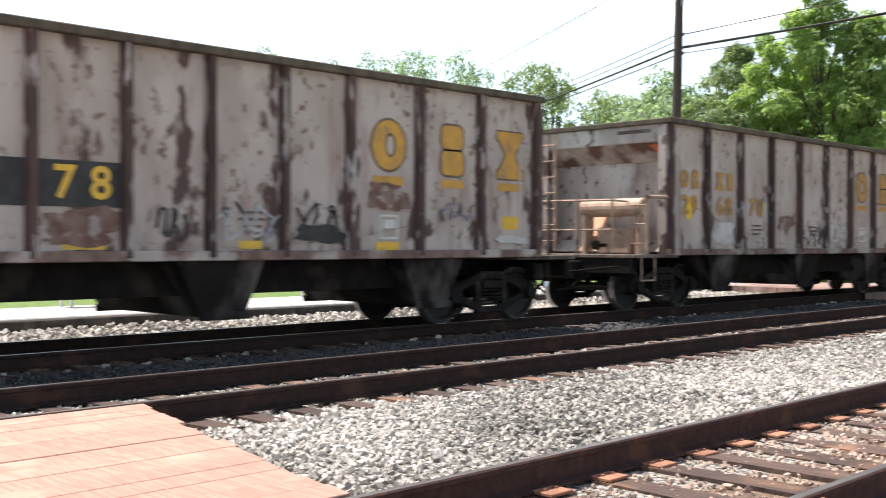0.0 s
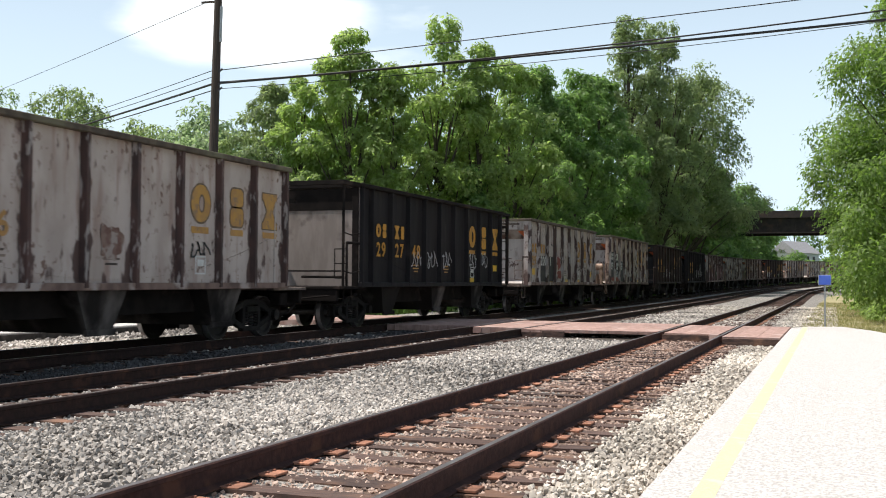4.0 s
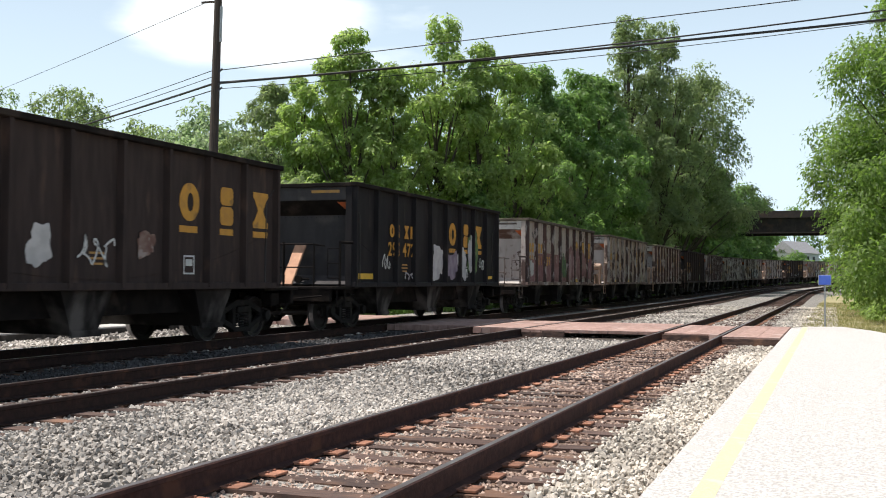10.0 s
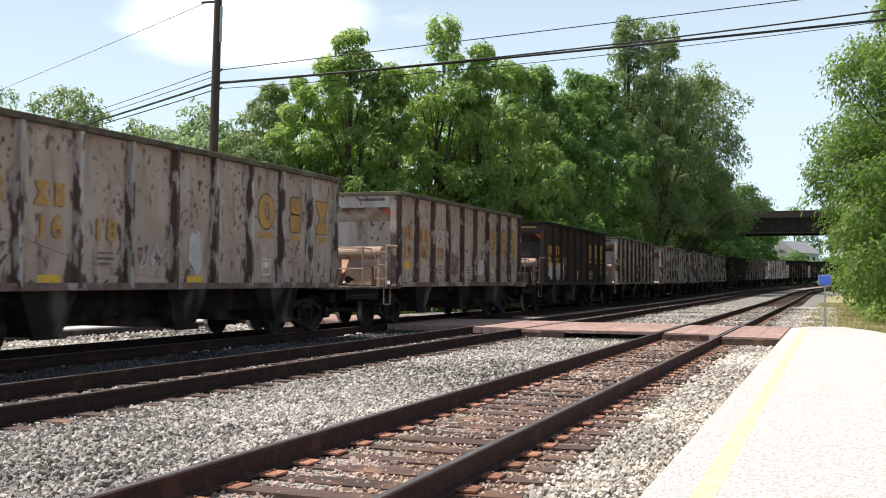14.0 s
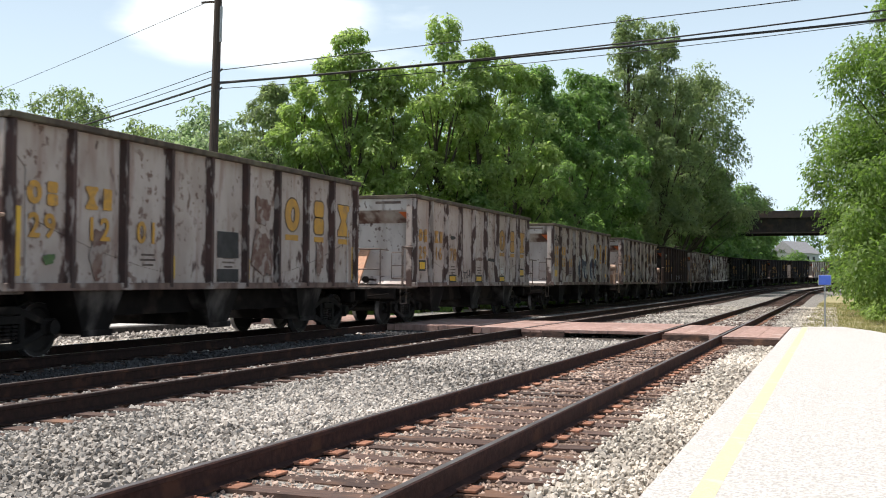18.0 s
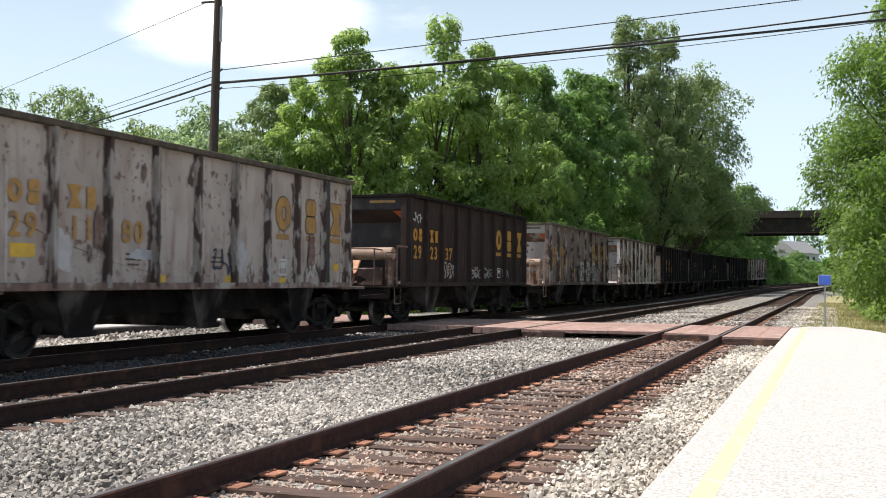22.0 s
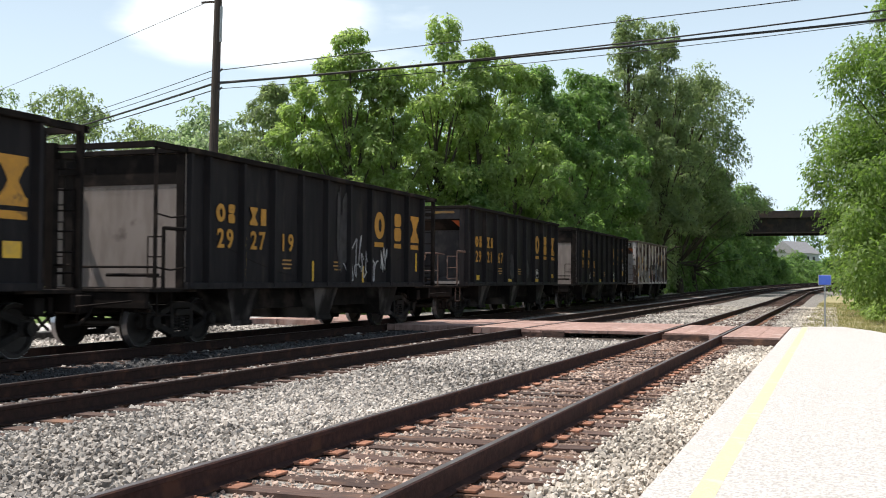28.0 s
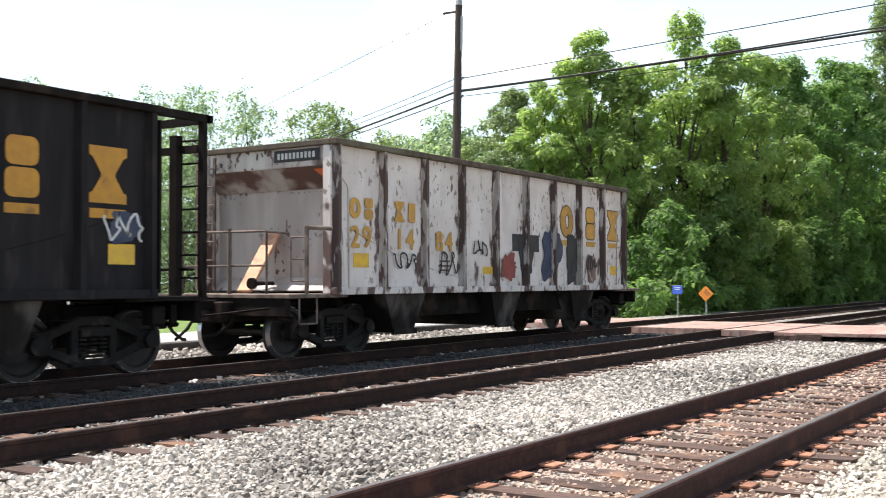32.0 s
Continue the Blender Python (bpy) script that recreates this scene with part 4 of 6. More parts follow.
M_CAR_TAN = mat("rust_stained_cream_car_paint", (0.43, 0.335, 0.28), 0.8, var=(0.33, 0.245, 0.20), scale=1.3, stretch=(1, 1.3, 0.7), spots=(0.15, 0.085, 0.065), spot_scale=3.0, spot_at=(0.60, 0.68), spot_stretch=(1, 1.6, 0.8), flecks=((0.065, 0.042, 0.036), 9.0), bump=0.15, bump_scale=8, streaks=(0.21, 0.142, 0.115), posts=(0.085, 0.050, 0.041))
M_CAR_PINK = mat("dull_pink_tan_car_paint", (0.27, 0.20, 0.172), 0.8, var=(0.215, 0.152, 0.128), scale=1.3, stretch=(1, 1.3, 0.7), spots=(0.12, 0.072, 0.057), spot_scale=3.0, spot_at=(0.60, 0.68), bump=0.15, bump_scale=8, flecks=((0.07, 0.045, 0.037), 9.0), streaks=(0.15, 0.098, 0.08), posts=(0.085, 0.050, 0.041))
M_CAR_BLACK = mat("worn_black_car_paint", (0.0165, 0.0152, 0.0168), 0.7, var=(0.025, 0.0225, 0.0235), scale=1.6, stretch=(1, 3, 0.5), spots=(0.042, 0.035, 0.032), spot_scale=1.8, spot_at=(0.58, 0.75), spot_stretch=(1, 2, 0.5), spec=0.10)
M_CAR_BROWN = mat("dark_brown_car_paint", (0.054, 0.039, 0.035), 0.75, var=(0.038, 0.029, 0.027), scale=2, stretch=(1, 3, 0.5), spots=(0.085, 0.055, 0.045), spot_scale=2, spot_at=(0.58, 0.75), spot_stretch=(1, 2, 0.5), spec=0.08)
M_END_DARK = mat("dusty_dark_end_paint", (0.045, 0.040, 0.041), 0.85, var=(0.030, 0.027, 0.028), scale=2, stretch=(1.6, 1, 0.5), spots=(0.085, 0.072, 0.066), spot_scale=1.6, spot_at=(0.52, 0.72))
M_END_GREY = mat("grey_brown_end_paint", (0.30, 0.252, 0.225), 0.85, var=(0.235, 0.195, 0.172), scale=2.5, stretch=(2, 1, 0.5), spots=(0.13, 0.10, 0.09), spot_scale=1.6, spot_at=(0.60, 0.74))
M_POST_RUST = mat("rust_brown_post", (0.088, 0.048, 0.042), 0.85, var=(0.052, 0.033, 0.030), scale=5, stretch=(1, 1, 0.4), spots=(0.33, 0.29, 0.27), spot_scale=2.6, spot_at=(0.56, 0.64), spot_stretch=(3, 3, 0.8), jitter=0.25)
M_POST_MIX = mat("flaking_white_post", (0.43, 0.395, 0.37), 0.8, var=(0.27, 0.225, 0.20), scale=4, stretch=(3, 3, 0.5), spots=(0.07, 0.044, 0.038), spot_scale=2.0, spot_at=(0.465, 0.525), spot_stretch=(3, 3, 0.8), jitter=0.2)
M_BAY = mat("coal_dusted_hopper", (0.024, 0.020, 0.018), 0.9, var=(0.013, 0.011, 0.0105), scale=1.6, stretch=(1, 1, 0.6), spots=(0.13, 0.113, 0.103), spot_scale=1.3, spot_at=(0.46, 0.70), spot_stretch=(1, 1.2, 0.7), spec=0.1)
M_END = mat("smeared_end_paint", (0.56, 0.52, 0.49), 0.85, var=(0.40, 0.345, 0.315), scale=1.1, stretch=(1.6, 1, 0.35), spots=(0.13, 0.088, 0.072), spot_scale=1.5, spot_at=(0.58, 0.74), spot_stretch=(1.5, 1, 0.5), jitter=0.12, flecks=((0.10, 0.06, 0.05), 8.0))
M_SILL = mat("grimy_sill", (0.19, 0.145, 0.12), 0.9, var=(0.09, 0.066, 0.056), scale=4, spots=(0.05, 0.038, 0.034), spot_scale=3, jitter=0.2)
M_UNDER = mat("grimy_underframe", (0.0115, 0.0095, 0.0088), 0.85, var=(0.018, 0.0145, 0.013), scale=4, spots=(0.040, 0.030, 0.025), spot_scale=1.5, spec=0.08)
M_BOGIE = mat("dusty_cast_steel", (0.020, 0.0168, 0.0152), 0.8, 0.1, var=(0.013, 0.011, 0.010), scale=7, spots=(0.050, 0.040, 0.034), spot_scale=3, spec=0.2)
M_WHEEL = mat("rolled_wheel_steel", (0.036, 0.030, 0.027), 0.6, 0.4, var=(0.026, 0.0215, 0.0195), scale=6)
M_TREAD = mat("polished_wheel_tread", (0.50, 0.50, 0.52), 0.3, 0.9, var=(0.40, 0.40, 0.42), scale=10)
M_RUST = mat("rusty_end_steel", (0.15, 0.088, 0.066), 0.85, var=(0.085, 0.056, 0.046), scale=4, spots=(0.28, 0.22, 0.185), spot_scale=3, jitter=0.2)
M_FOLD = mat("rust_eaten_white_paint", (0.40, 0.36, 0.335), 0.85, var=(0.27, 0.215, 0.19), scale=3, spots=(0.105, 0.054, 0.042), spot_scale=1.7, spot_at=(0.44, 0.60), spot_stretch=(1, 1, 1), jitter=0.15)
M_BRACE = mat("salmon_brace_paint", (0.56, 0.315, 0.195), 0.8, var=(0.47, 0.25, 0.155), scale=5, spots=(0.30, 0.18, 0.12), spot_scale=4, jitter=0.15)
M_TANK = mat("tan_reservoir_paint", (0.43, 0.305, 0.225), 0.75, var=(0.33, 0.22, 0.165), scale=4, spots=(0.16, 0.095, 0.07), spot_scale=3, spot_at=(0.58, 0.68), jitter=0.2)
M_RIM = mat("rim_rust_and_dust", (0.105, 0.082, 0.058), 0.9, var=(0.060, 0.045, 0.034), scale=3, stretch=(1, 2, 1), spots=(0.13, 0.118, 0.075), spot_scale=0.8)
M_SILL_RUST = mat("rusted_side_sill", (0.21, 0.138, 0.112), 0.9, var=(0.12, 0.076, 0.062), scale=3, stretch=(1, 1.6, 1), spots=(0.38, 0.32, 0.29), spot_scale=1.4, spot_at=(0.52, 0.62), jitter=0.2)
M_LETTER = mat("worn_yellow_letter_paint", (0.54, 0.265, 0.032), 0.7, var=(0.44, 0.215, 0.035), scale=6, spots=(0.28, 0.145, 0.035), spot_scale=4, spot_at=(0.60, 0.70), jitter=0.08)
M_LETTER_OLD = mat("faded_yellow_letter_paint", (0.46, 0.25, 0.06), 0.8, var=(0.36, 0.20, 0.075), scale=5, spots=(0.26, 0.17, 0.10), spot_scale=5, jitter=0.08)
M_LETTER_MID = mat("weathered_orange_letter_paint", (0.56, 0.30, 0.05), 0.75, var=(0.44, 0.24, 0.06), scale=5, spots=(0.33, 0.20, 0.09), spot_scale=4, jitter=0.08)
M_EDGE = mat("dark_letter_edge", (0.11, 0.075, 0.045), 0.8, var=(0.17, 0.12, 0.08), scale=6)
M_PATCH = mat("yellow_reflector", (0.72, 0.44, 0.03), 0.5, var=(0.60, 0.36, 0.05), scale=8)
M_INK = mat("black_stencil", (0.022, 0.021, 0.022), 0.7, var=(0.04, 0.038, 0.038), scale=5)
M_CHALK = mat("white_stencil", (0.62, 0.62, 0.60), 0.7, var=(0.50, 0.50, 0.49), scale=6)
M_ORANGE_CORNER = mat("orange_corner_mark", (0.62, 0.14, 0.035), 0.7, var=(0.50, 0.12, 0.04), scale=5)
M_PAINT = {
    "pink": mat("faded_pink_spray", (0.38, 0.255, 0.25), 0.8, var=(0.29, 0.165, 0.168), scale=3, spots=(0.44, 0.375, 0.355), spot_scale=3),
    "maroon": mat("maroon_spray", (0.185, 0.075, 0.078), 0.8, var=(0.27, 0.145, 0.142), scale=3, spots=(0.36, 0.28, 0.26), spot_scale=3, spot_at=(0.56, 0.72)),
    "silver": mat("silver_spray", (0.45, 0.45, 0.46), 0.6, var=(0.34, 0.33, 0.36), scale=4),
    "violet": mat("dull_violet_spray", (0.16, 0.13, 0.18), 0.8, var=(0.26, 0.22, 0.27), scale=3),
    "navy": mat("dark_blue_spray", (0.025, 0.035, 0.075), 0.7, var=(0.05, 0.06, 0.10), scale=4),
    "black": M_INK, "white": M_CHALK,
    "red": mat("dull_red_spray", (0.28, 0.065, 0.055), 0.8, var=(0.20, 0.06, 0.05), scale=4),
    "rust": mat("rust_patch", (0.135, 0.068, 0.052), 0.85, var=(0.21, 0.14, 0.115), scale=6, spots=(0.30, 0.25, 0.225), spot_scale=5, spot_at=(0.55, 0.62)),
    "dust": mat("grey_dust_patch", (0.050, 0.046, 0.047), 0.85, var=(0.026, 0.024, 0.025), scale=4),
    "green": mat("green_spray", (0.105, 0.175, 0.055), 0.8, var=(0.06, 0.10, 0.05), scale=4, spots=(0.24, 0.24, 0.20), spot_scale=3),
    "pale": mat("pale_patch", (0.52, 0.50, 0.49), 0.8, var=(0.42, 0.40, 0.39), scale=4),
}
CACHE = {}


def shared(key, make):
    if key not in CACHE:
        CACHE[key] = mesh_of(key if isinstance(key, str) else str(key[0]), make())
    return CACHE[key]


def side_post():
    bm = boxed(1.478, SIDE, -0.065, 0.065, FLOOR + 0.02, RIM - 0.02)
    for v in bm.verts:
        if v.co.x > 1.55:
            v.co.y *= 0.62
    return bm


def rim():
    bm = bmesh.new()
    for s in (-1, 1):
        box(bm, s * 1.56 - 0.07, s * 1.56 + 0.07, -HALF - 0.06, HALF + 0.06, RIM - 0.03, RIM + 0.07, bevel=0.012)
        box(bm, -1.49, 1.49, s * HALF - 0.06, s * HALF + 0.06, RIM - 0.03, RIM + 0.065, bevel=0.012)
    return bm


def end_sheet():
    """The end seen from outside: an upright band at the top, a fold that slopes inwards, and a tall set-back bulkhead."""
    prof = [(-HALF + 0.02, RIM), (-HALF + 0.02, 3.16), (-HALF + 0.40, 2.80), (-HALF + 0.42, 1.10)]
    bm = bmesh.new()
    a = [[bm.verts.new((x, y, z)) for y, z in prof] for x in (-1.5, 1.5)]
    c = [[bm.verts.new((x, y + 0.03, z - (0.02 if i in (1, 2) else 0))) for i, (y, z) in enumerate(prof)] for x in (-1.5, 1.5)]
    for i in range(3):
        bm.faces.new((a[0][i], a[1][i], a[1][i + 1], a[0][i + 1]))
        bm.faces.new((c[0][i], c[0][i + 1], c[1][i + 1], c[1][i]))
        for k in (0, 1):
            bm.faces.new((a[k][i], a[k][i + 1], c[k][i + 1], c[k][i]))
    bmesh.ops.recalc_face_normals(bm, faces=bm.faces)
    return bm


def flat_end():
    bm = boxed(-1.5, 1.5, -HALF, -HALF + 0.03, 1.06, RIM)
    for i in range(20):
        bmesh.ops.create_cone(bm, cap_ends=True, segments=6, radius1=0.018, radius2=0.010, depth=0.02, matrix=Matrix.Translation((-1.42 + i * 0.15, -HALF - 0.008, 2.86)) @ Matrix.Rotation(radians(90), 4, "X"))
    return bm


def end_lip():
    m = Matrix.Translation((0, -HALF + 0.29, 1.20)) @ Matrix.Rotation(radians(40), 4, "X")
    return boxed(-1.34, 1.34, -0.17, 0.17, -0.012, 0.012, m, 0.004)


def fold_band():
    bm = bmesh.new()
    vs = [bm.verts.new(c) for c in ((-1.45, -HALF + 0.035, 3.15), (1.45, -HALF + 0.035, 3.15), (1.45, -HALF + 0.39, 2.815), (-1.45, -HALF + 0.39, 2.815))]
    for v in list(vs):
        vs.append(bm.verts.new(v.co + Vector((0, -0.010, -0.010))))
    bm.faces.new(vs[4:])
    for i in range(4):
        bm.faces.new((vs[i], vs[(i + 1) % 4], vs[4 + (i + 1) % 4], vs[4 + i]))
    for i in range(24):
        bmesh.ops.create_cone(bm, cap_ends=True, segments=6, radius1=0.016, radius2=0.010, depth=0.02, matrix=Matrix.Translation((-1.4 + i * 0.122, -HALF + 0.405, 2.76)) @ Matrix.Rotation(radians(90), 4, "X"))
    return bm


def hopper_bay():
    bm = bmesh.new()
    top = [(-1.46, -0.66, 1.06), (1.46, -0.66, 1.06), (1.46, 0.60, 1.06), (-1.46, 0.60, 1.06)]
    low = [(-1.30, -0.20, 0.34), (1.30, -0.20, 0.34), (1.30, 0.40, 0.34), (-1.30, 0.40, 0.34)]
    a, c = [bm.verts.new(q) for q in top], [bm.verts.new(q) for q in low]
    for i in range(4):
        bm.faces.new((a[i], c[i], c[(i + 1) % 4], a[(i + 1) % 4]))
    bm.faces.new(c)
    bm.faces.new(reversed(a))
    for s in (-1, 1):
        box(bm, s * 1.32 - 0.03, s * 1.32 + 0.03, -0.26, 0.46, 0.30, 0.40)
    bmesh.ops.recalc_face_normals(bm, faces=bm.faces)
    return bm


def wheel():
    """One wheel on its side: a disc with flange, tread, dished plate and hub; its axle runs along x, outside towards +x."""
    prof = [(0.07, 0.0), (0.07, 0.09), (0.11, 0.10), (0.14, 0.045), (0.33, 0.03), (0.36, 0.075), (0.42, 0.075), (0.425, -0.03), (0.45, -0.045), (0.45, -0.062), (0.36, -0.062), (0.33, -0.02), (0.10, -0.04)]
    bm = bmesh.new()
    n = 22
    rings = [[bm.verts.new((u, r * math.cos(2 * math.pi * i / n), r * math.sin(2 * math.pi * i / n))) for i in range(n)] for r, u in prof]
    for a, c in zip(rings, rings[1:] + rings[:1]):
        for i in range(n):
            bm.faces.new((a[i], a[(i + 1) % n], c[(i + 1) % n], c[i]))
    bmesh.ops.recalc_face_normals(bm, faces=bm.faces)
    return bm


def tread():
    bm = bmesh.new()
    n = 26
    prof = [(0.418, 0.073), (0.4235, 0.073), (0.4285, -0.029), (0.424, -0.029)]
    rings = [[bm.verts.new((u, r * math.cos(2 * math.pi * i / n), r * math.sin(2 * math.pi * i / n))) for i in range(n)] for r, u in prof]
    for a, c in zip(rings, rings[1:] + rings[:1]):
        for i in range(n):
            bm.faces.new((a[i], a[(i + 1) % n], c[(i + 1) % n], c[i]))
    bmesh.ops.recalc_face_normals(bm, faces=bm.faces)
    return bm


def side_frame():
    """Cast frame of a three-piece bogie: bowed top bar, sagging bottom bar, windows, journal ends and a nest of springs."""
    bm = bmesh.new()
    for s in (-1, 1):
        box(bm, 0.93, 1.07, s * 0.70, s * 1.06, 0.34, 0.60, bevel=0.03)
        rod(bm, (1.0, s * 0.89, 0.46), (1.15, s * 0.89, 0.46), 0.115, 12)
        for a, c in (((s * 0.72, 0.56), (s * 0.22, 0.74)), ((s * 0.74, 0.40), (s * 0.26, 0.22)), ((s * 0.30, 0.70), (s * 0.30, 0.24))):
            d = Vector((0, c[0] - a[0], c[1] - a[1]))
            m = Matrix.Translation((1.0, (a[0] + c[0]) / 2, (a[1] + c[1]) / 2)) @ Matrix.Rotation(math.atan2(d.z, d.y), 4, "X")
            box(bm, -0.06, 0.06, -d.length / 2 - 0.03, d.length / 2 + 0.03, -0.055, 0.055, m, 0.012)
    box(bm, 0.94, 1.06, -0.26, 0.26, 0.68, 0.80, bevel=0.015)
    box(bm, 0.93, 1.07, -0.34, 0.34, 0.15, 0.25, bevel=0.015)
    for y in (-0.16, 0.0, 0.16):
        for k in range(5):
            rod(bm, (1.0, y, 0.27 + k * 0.055), (1.0, y, 0.30 + k * 0.055), 0.068, 9)
    box(bm, 0.90, 1.10, -0.24, 0.24, 0.54, 0.66, bevel=0.01)
    return bm


def bolster():
    bm = boxed(-1.0, 1.0, -0.2, 0.2, 0.50, 0.74, bevel=0.03)
    rod(bm, (0, 0, 0.7), (0, 0, 0.86), 0.2, 12)
    for s in (-1, 1):
        box(bm, -0.62, 0.62, s * 0.42 - 0.05, s * 0.42 + 0.05, 0.34, 0.48)
        for x in (-0.66, 0.66):
            box(bm, x - 0.06, x + 0.06, s * 0.36 - 0.03, s * 0.45 + 0.03, 0.30, 0.62)
    return bm


def coupler():
    bm = boxed(-0.09, 0.09, -7.35, -6.9, 0.80, 0.96, bevel=0.02)
    box(bm, -0.17, 0.13, -7.62, -7.34, 0.70, 1.02, bevel=0.04)
    for p, q in (((-0.35, -6.95, 0.72), (-0.33, -7.15, 0.50)), ((-0.33, -7.15, 0.50), (-0.28, -7.38, 0.38)), ((-0.28, -7.38, 0.38), (-0.1, -7.6, 0.36))):
        rod(bm, p, q, 0.026, 8)
    rod(bm, (0.1, -7.4, 0.7), (1.35, -7.06, 0.84), 0.018, 6)
    return bm


def ladder(x, y, z0, z1, w):
    bm = bmesh.new()
    for s in (-1, 1):
        box(bm, x + s * w / 2 - 0.025, x + s * w / 2 + 0.025, y - 0.02, y + 0.02, z0, z1)
    k = int((z1 - z0) / 0.32)
    for i in range(k):
        z = z0 + 0.2 + i * 0.32
        rod(bm, (x - w / 2, y - 0.03, z), (x + w / 2, y - 0.03, z), 0.013, 6)
    return bm


RAIL_Y = -HALF - 0.95


def top_rail():
    return tube([(-1.0, RAIL_Y, 2.06), (0.93, RAIL_Y, 2.04), (0.97, RAIL_Y + 0.05, 2.03), (0.97, RAIL_Y + 0.5, 2.02)], [0.024, 0.024, 0.022, 0.018], 6)


def grab_iron():
    bm = bmesh.new()
    y = -HALF - 0.55
    box(bm, 1.41, 1.45, y - 0.03, y + 0.03, 1.05, 2.12)
    rod(bm, (1.43, y, 2.10), (1.5, -HALF - 0.02, 2.10), 0.035, 6)
    for z in (1.25, 1.6, 1.95):
        rod(bm, (1.43, y, z), (1.12, y - 0.02, z), 0.013, 6)
    rod(bm, (1.12, y - 0.02, 1.25), (1.12, y - 0.02, 1.95), 0.013, 6)
    return bm


def stirrup():
    bm = bmesh.new()
    y = -HALF - 0.75
    rod(bm, (1.45, y, 1.02), (1.45, y, 0.58), 0.016, 6)
    rod(bm, (1.45, y + 0.42, 1.02), (1.45, y + 0.42, 0.58), 0.016, 6)
    rod(bm, (1.45, y, 0.58), (1.45, y + 0.42, 0.58), 0.016, 6)
    return bm


def brace():
    d = Vector((0, 0.72, 0.98))
    m = Matrix.Translation((-0.08, -HALF - 0.02, 1.58)) @ Matrix.Rotation(math.atan2(d.z, d.y), 4, "X")
    return boxed(-0.15, 0.15, -0.62, 0.62, -0.03, 0.03, m, 0.01)


def reservoir():
    bm = rod(bmesh.new(), (-0.15, -HALF - 0.35, 1.92), (1.25, -HALF - 0.35, 1.92), 0.17, 18)
    bmesh.ops.bevel(bm, geom=[e for e in bm.edges if e.calc_length() < 0.07 and abs(e.verts[0].co.x - e.verts[1].co.x) < 1e-4], offset=0.02, segments=1, affect="EDGES")
    return bm


def reservoir_stand():
    bm = bmesh.new()
    for x in (-0.05, 1.18):
        box(bm, x - 0.04, x + 0.04, -HALF - 0.50, -HALF - 0.22, 1.05, 1.80)
    box(bm, 0.2, 0.95, -HALF - 0.42, -HALF + 0.3, 1.06, 1.55, bevel=0.02)
    for x in (0.2, 0.85):
        rod(bm, (x, -HALF - 0.35, 1.738), (x, -HALF - 0.35, 1.74), 0.02, 5)
    return bm


def brake_wheel():
    bm = bmesh.new()
    c = Vector((0.42, -HALF - 0.72, 1.22))
    bmesh.ops.create_cone(bm, cap_ends=True, segments=14, radius1=0.09, radius2=0.09, depth=0.07, matrix=Matrix.Translation(c) @ Matrix.Rotation(radians(90), 4, "X"))
    rod(bm, c, c + Vector((0, 0.5, 0)), 0.03, 6)
    return bm


# yellow emblem on the sides: three plain shapes, each over a bar
def disc(bm, pts):
    vs = [bm.verts.new((0, y, z)) for y, z in pts]
    bm.faces.new(vs)


def rounded(w, h, r, cz=0.0, n=5):
    out = []
    for k, (sy, sz) in enumerate(((1, 1), (-1, 1), (-1, -1), (1, -1))):
        for i in range(n + 1):
            a = math.pi / 2 * (k + i / n)
            out.append((sy * (w - r) + r * math.cos(a), cz + sz * (h - r) + r * math.sin(a)))
    return out


def ring_shape():
    """A thick flat washer with a slot in it."""
    bm = bmesh.new()
    n = 24
    o = [bm.verts.new((0, 0.31 * math.cos(2 * math.pi * k / n), 0.345 * math.sin(2 * math.pi * k / n))) for k in range(n)]
    i = [bm.verts.new((0, 0.03 + 0.10 * math.cos(2 * math.pi * k / n), 0.17 * math.sin(2 * math.pi * k / n))) for k in range(n)]
    for k in range(n):
        bm.faces.new((o[k], o[(k + 1) % n], i[(k + 1) % n], i[k]))
    return bm


def stacked_shape():
    """Two rounded blocks, one on the other."""
    bm = bmesh.new()
    disc(bm, rounded(0.22, 0.172, 0.10, 0.19))
    disc(bm, rounded(0.23, 0.176, 0.10, -0.185))
    return bm


def hourglass_shape():
    bm = bmesh.new()
    pts = [(-0.29, 0.36), (0.29, 0.36), (0.29, 0.24), (0.24, 0.22), (0.11, 0.02), (0.11, -0.02), (0.24, -0.22), (0.29, -0.24), (0.29, -0.36), (-0.29, -0.36), (-0.29, -0.24), (-0.24, -0.22), (-0.11, -0.02), (-0.11, 0.02), (-0.24, 0.22), (-0.29, 0.24)]
    vs = [bm.verts.new((0, *q)) for q in pts]
    for q in ((0, 1, 2, 3, 14, 15), (3, 4, 13, 14), (4, 5, 12, 13), (5, 6, 11, 12), (6, 7, 8, 9, 10, 11)):
        bm.faces.new([vs[i] for i in q])
    return bm


def thicken(bm):
    r = bmesh.ops.extrude_face_region(bm, geom=list(bm.faces))
    for v in r["geom"]:
        if isinstance(v, bmesh.types.BMVert):
            v.co.x += 0.004
    bmesh.ops.recalc_face_normals(bm, faces=bm.faces)
    return bm


def widen(bm):
    """The same flat shape grown by a few centimetres all round."""
    out = {}
    for v in bm.verts:
        n = Vector((0, 0, 0))
        for e in v.link_edges:
            if len([f for f in e.link_faces if abs(f.normal.x) > 0.5]) == 1:
                n += sum((f.normal for f in e.link_faces if abs(f.normal.x) < 0.5), Vector((0, 0, 0)))
        out[v] = n.normalized() * 0.035 if n.length > 0 else n
    for v, n in out.items():
        v.co += n
    return bm


def bar(w, h):
    return lambda: boxed(0, 0.004, -w / 2, w / 2, -h / 2, h / 2)


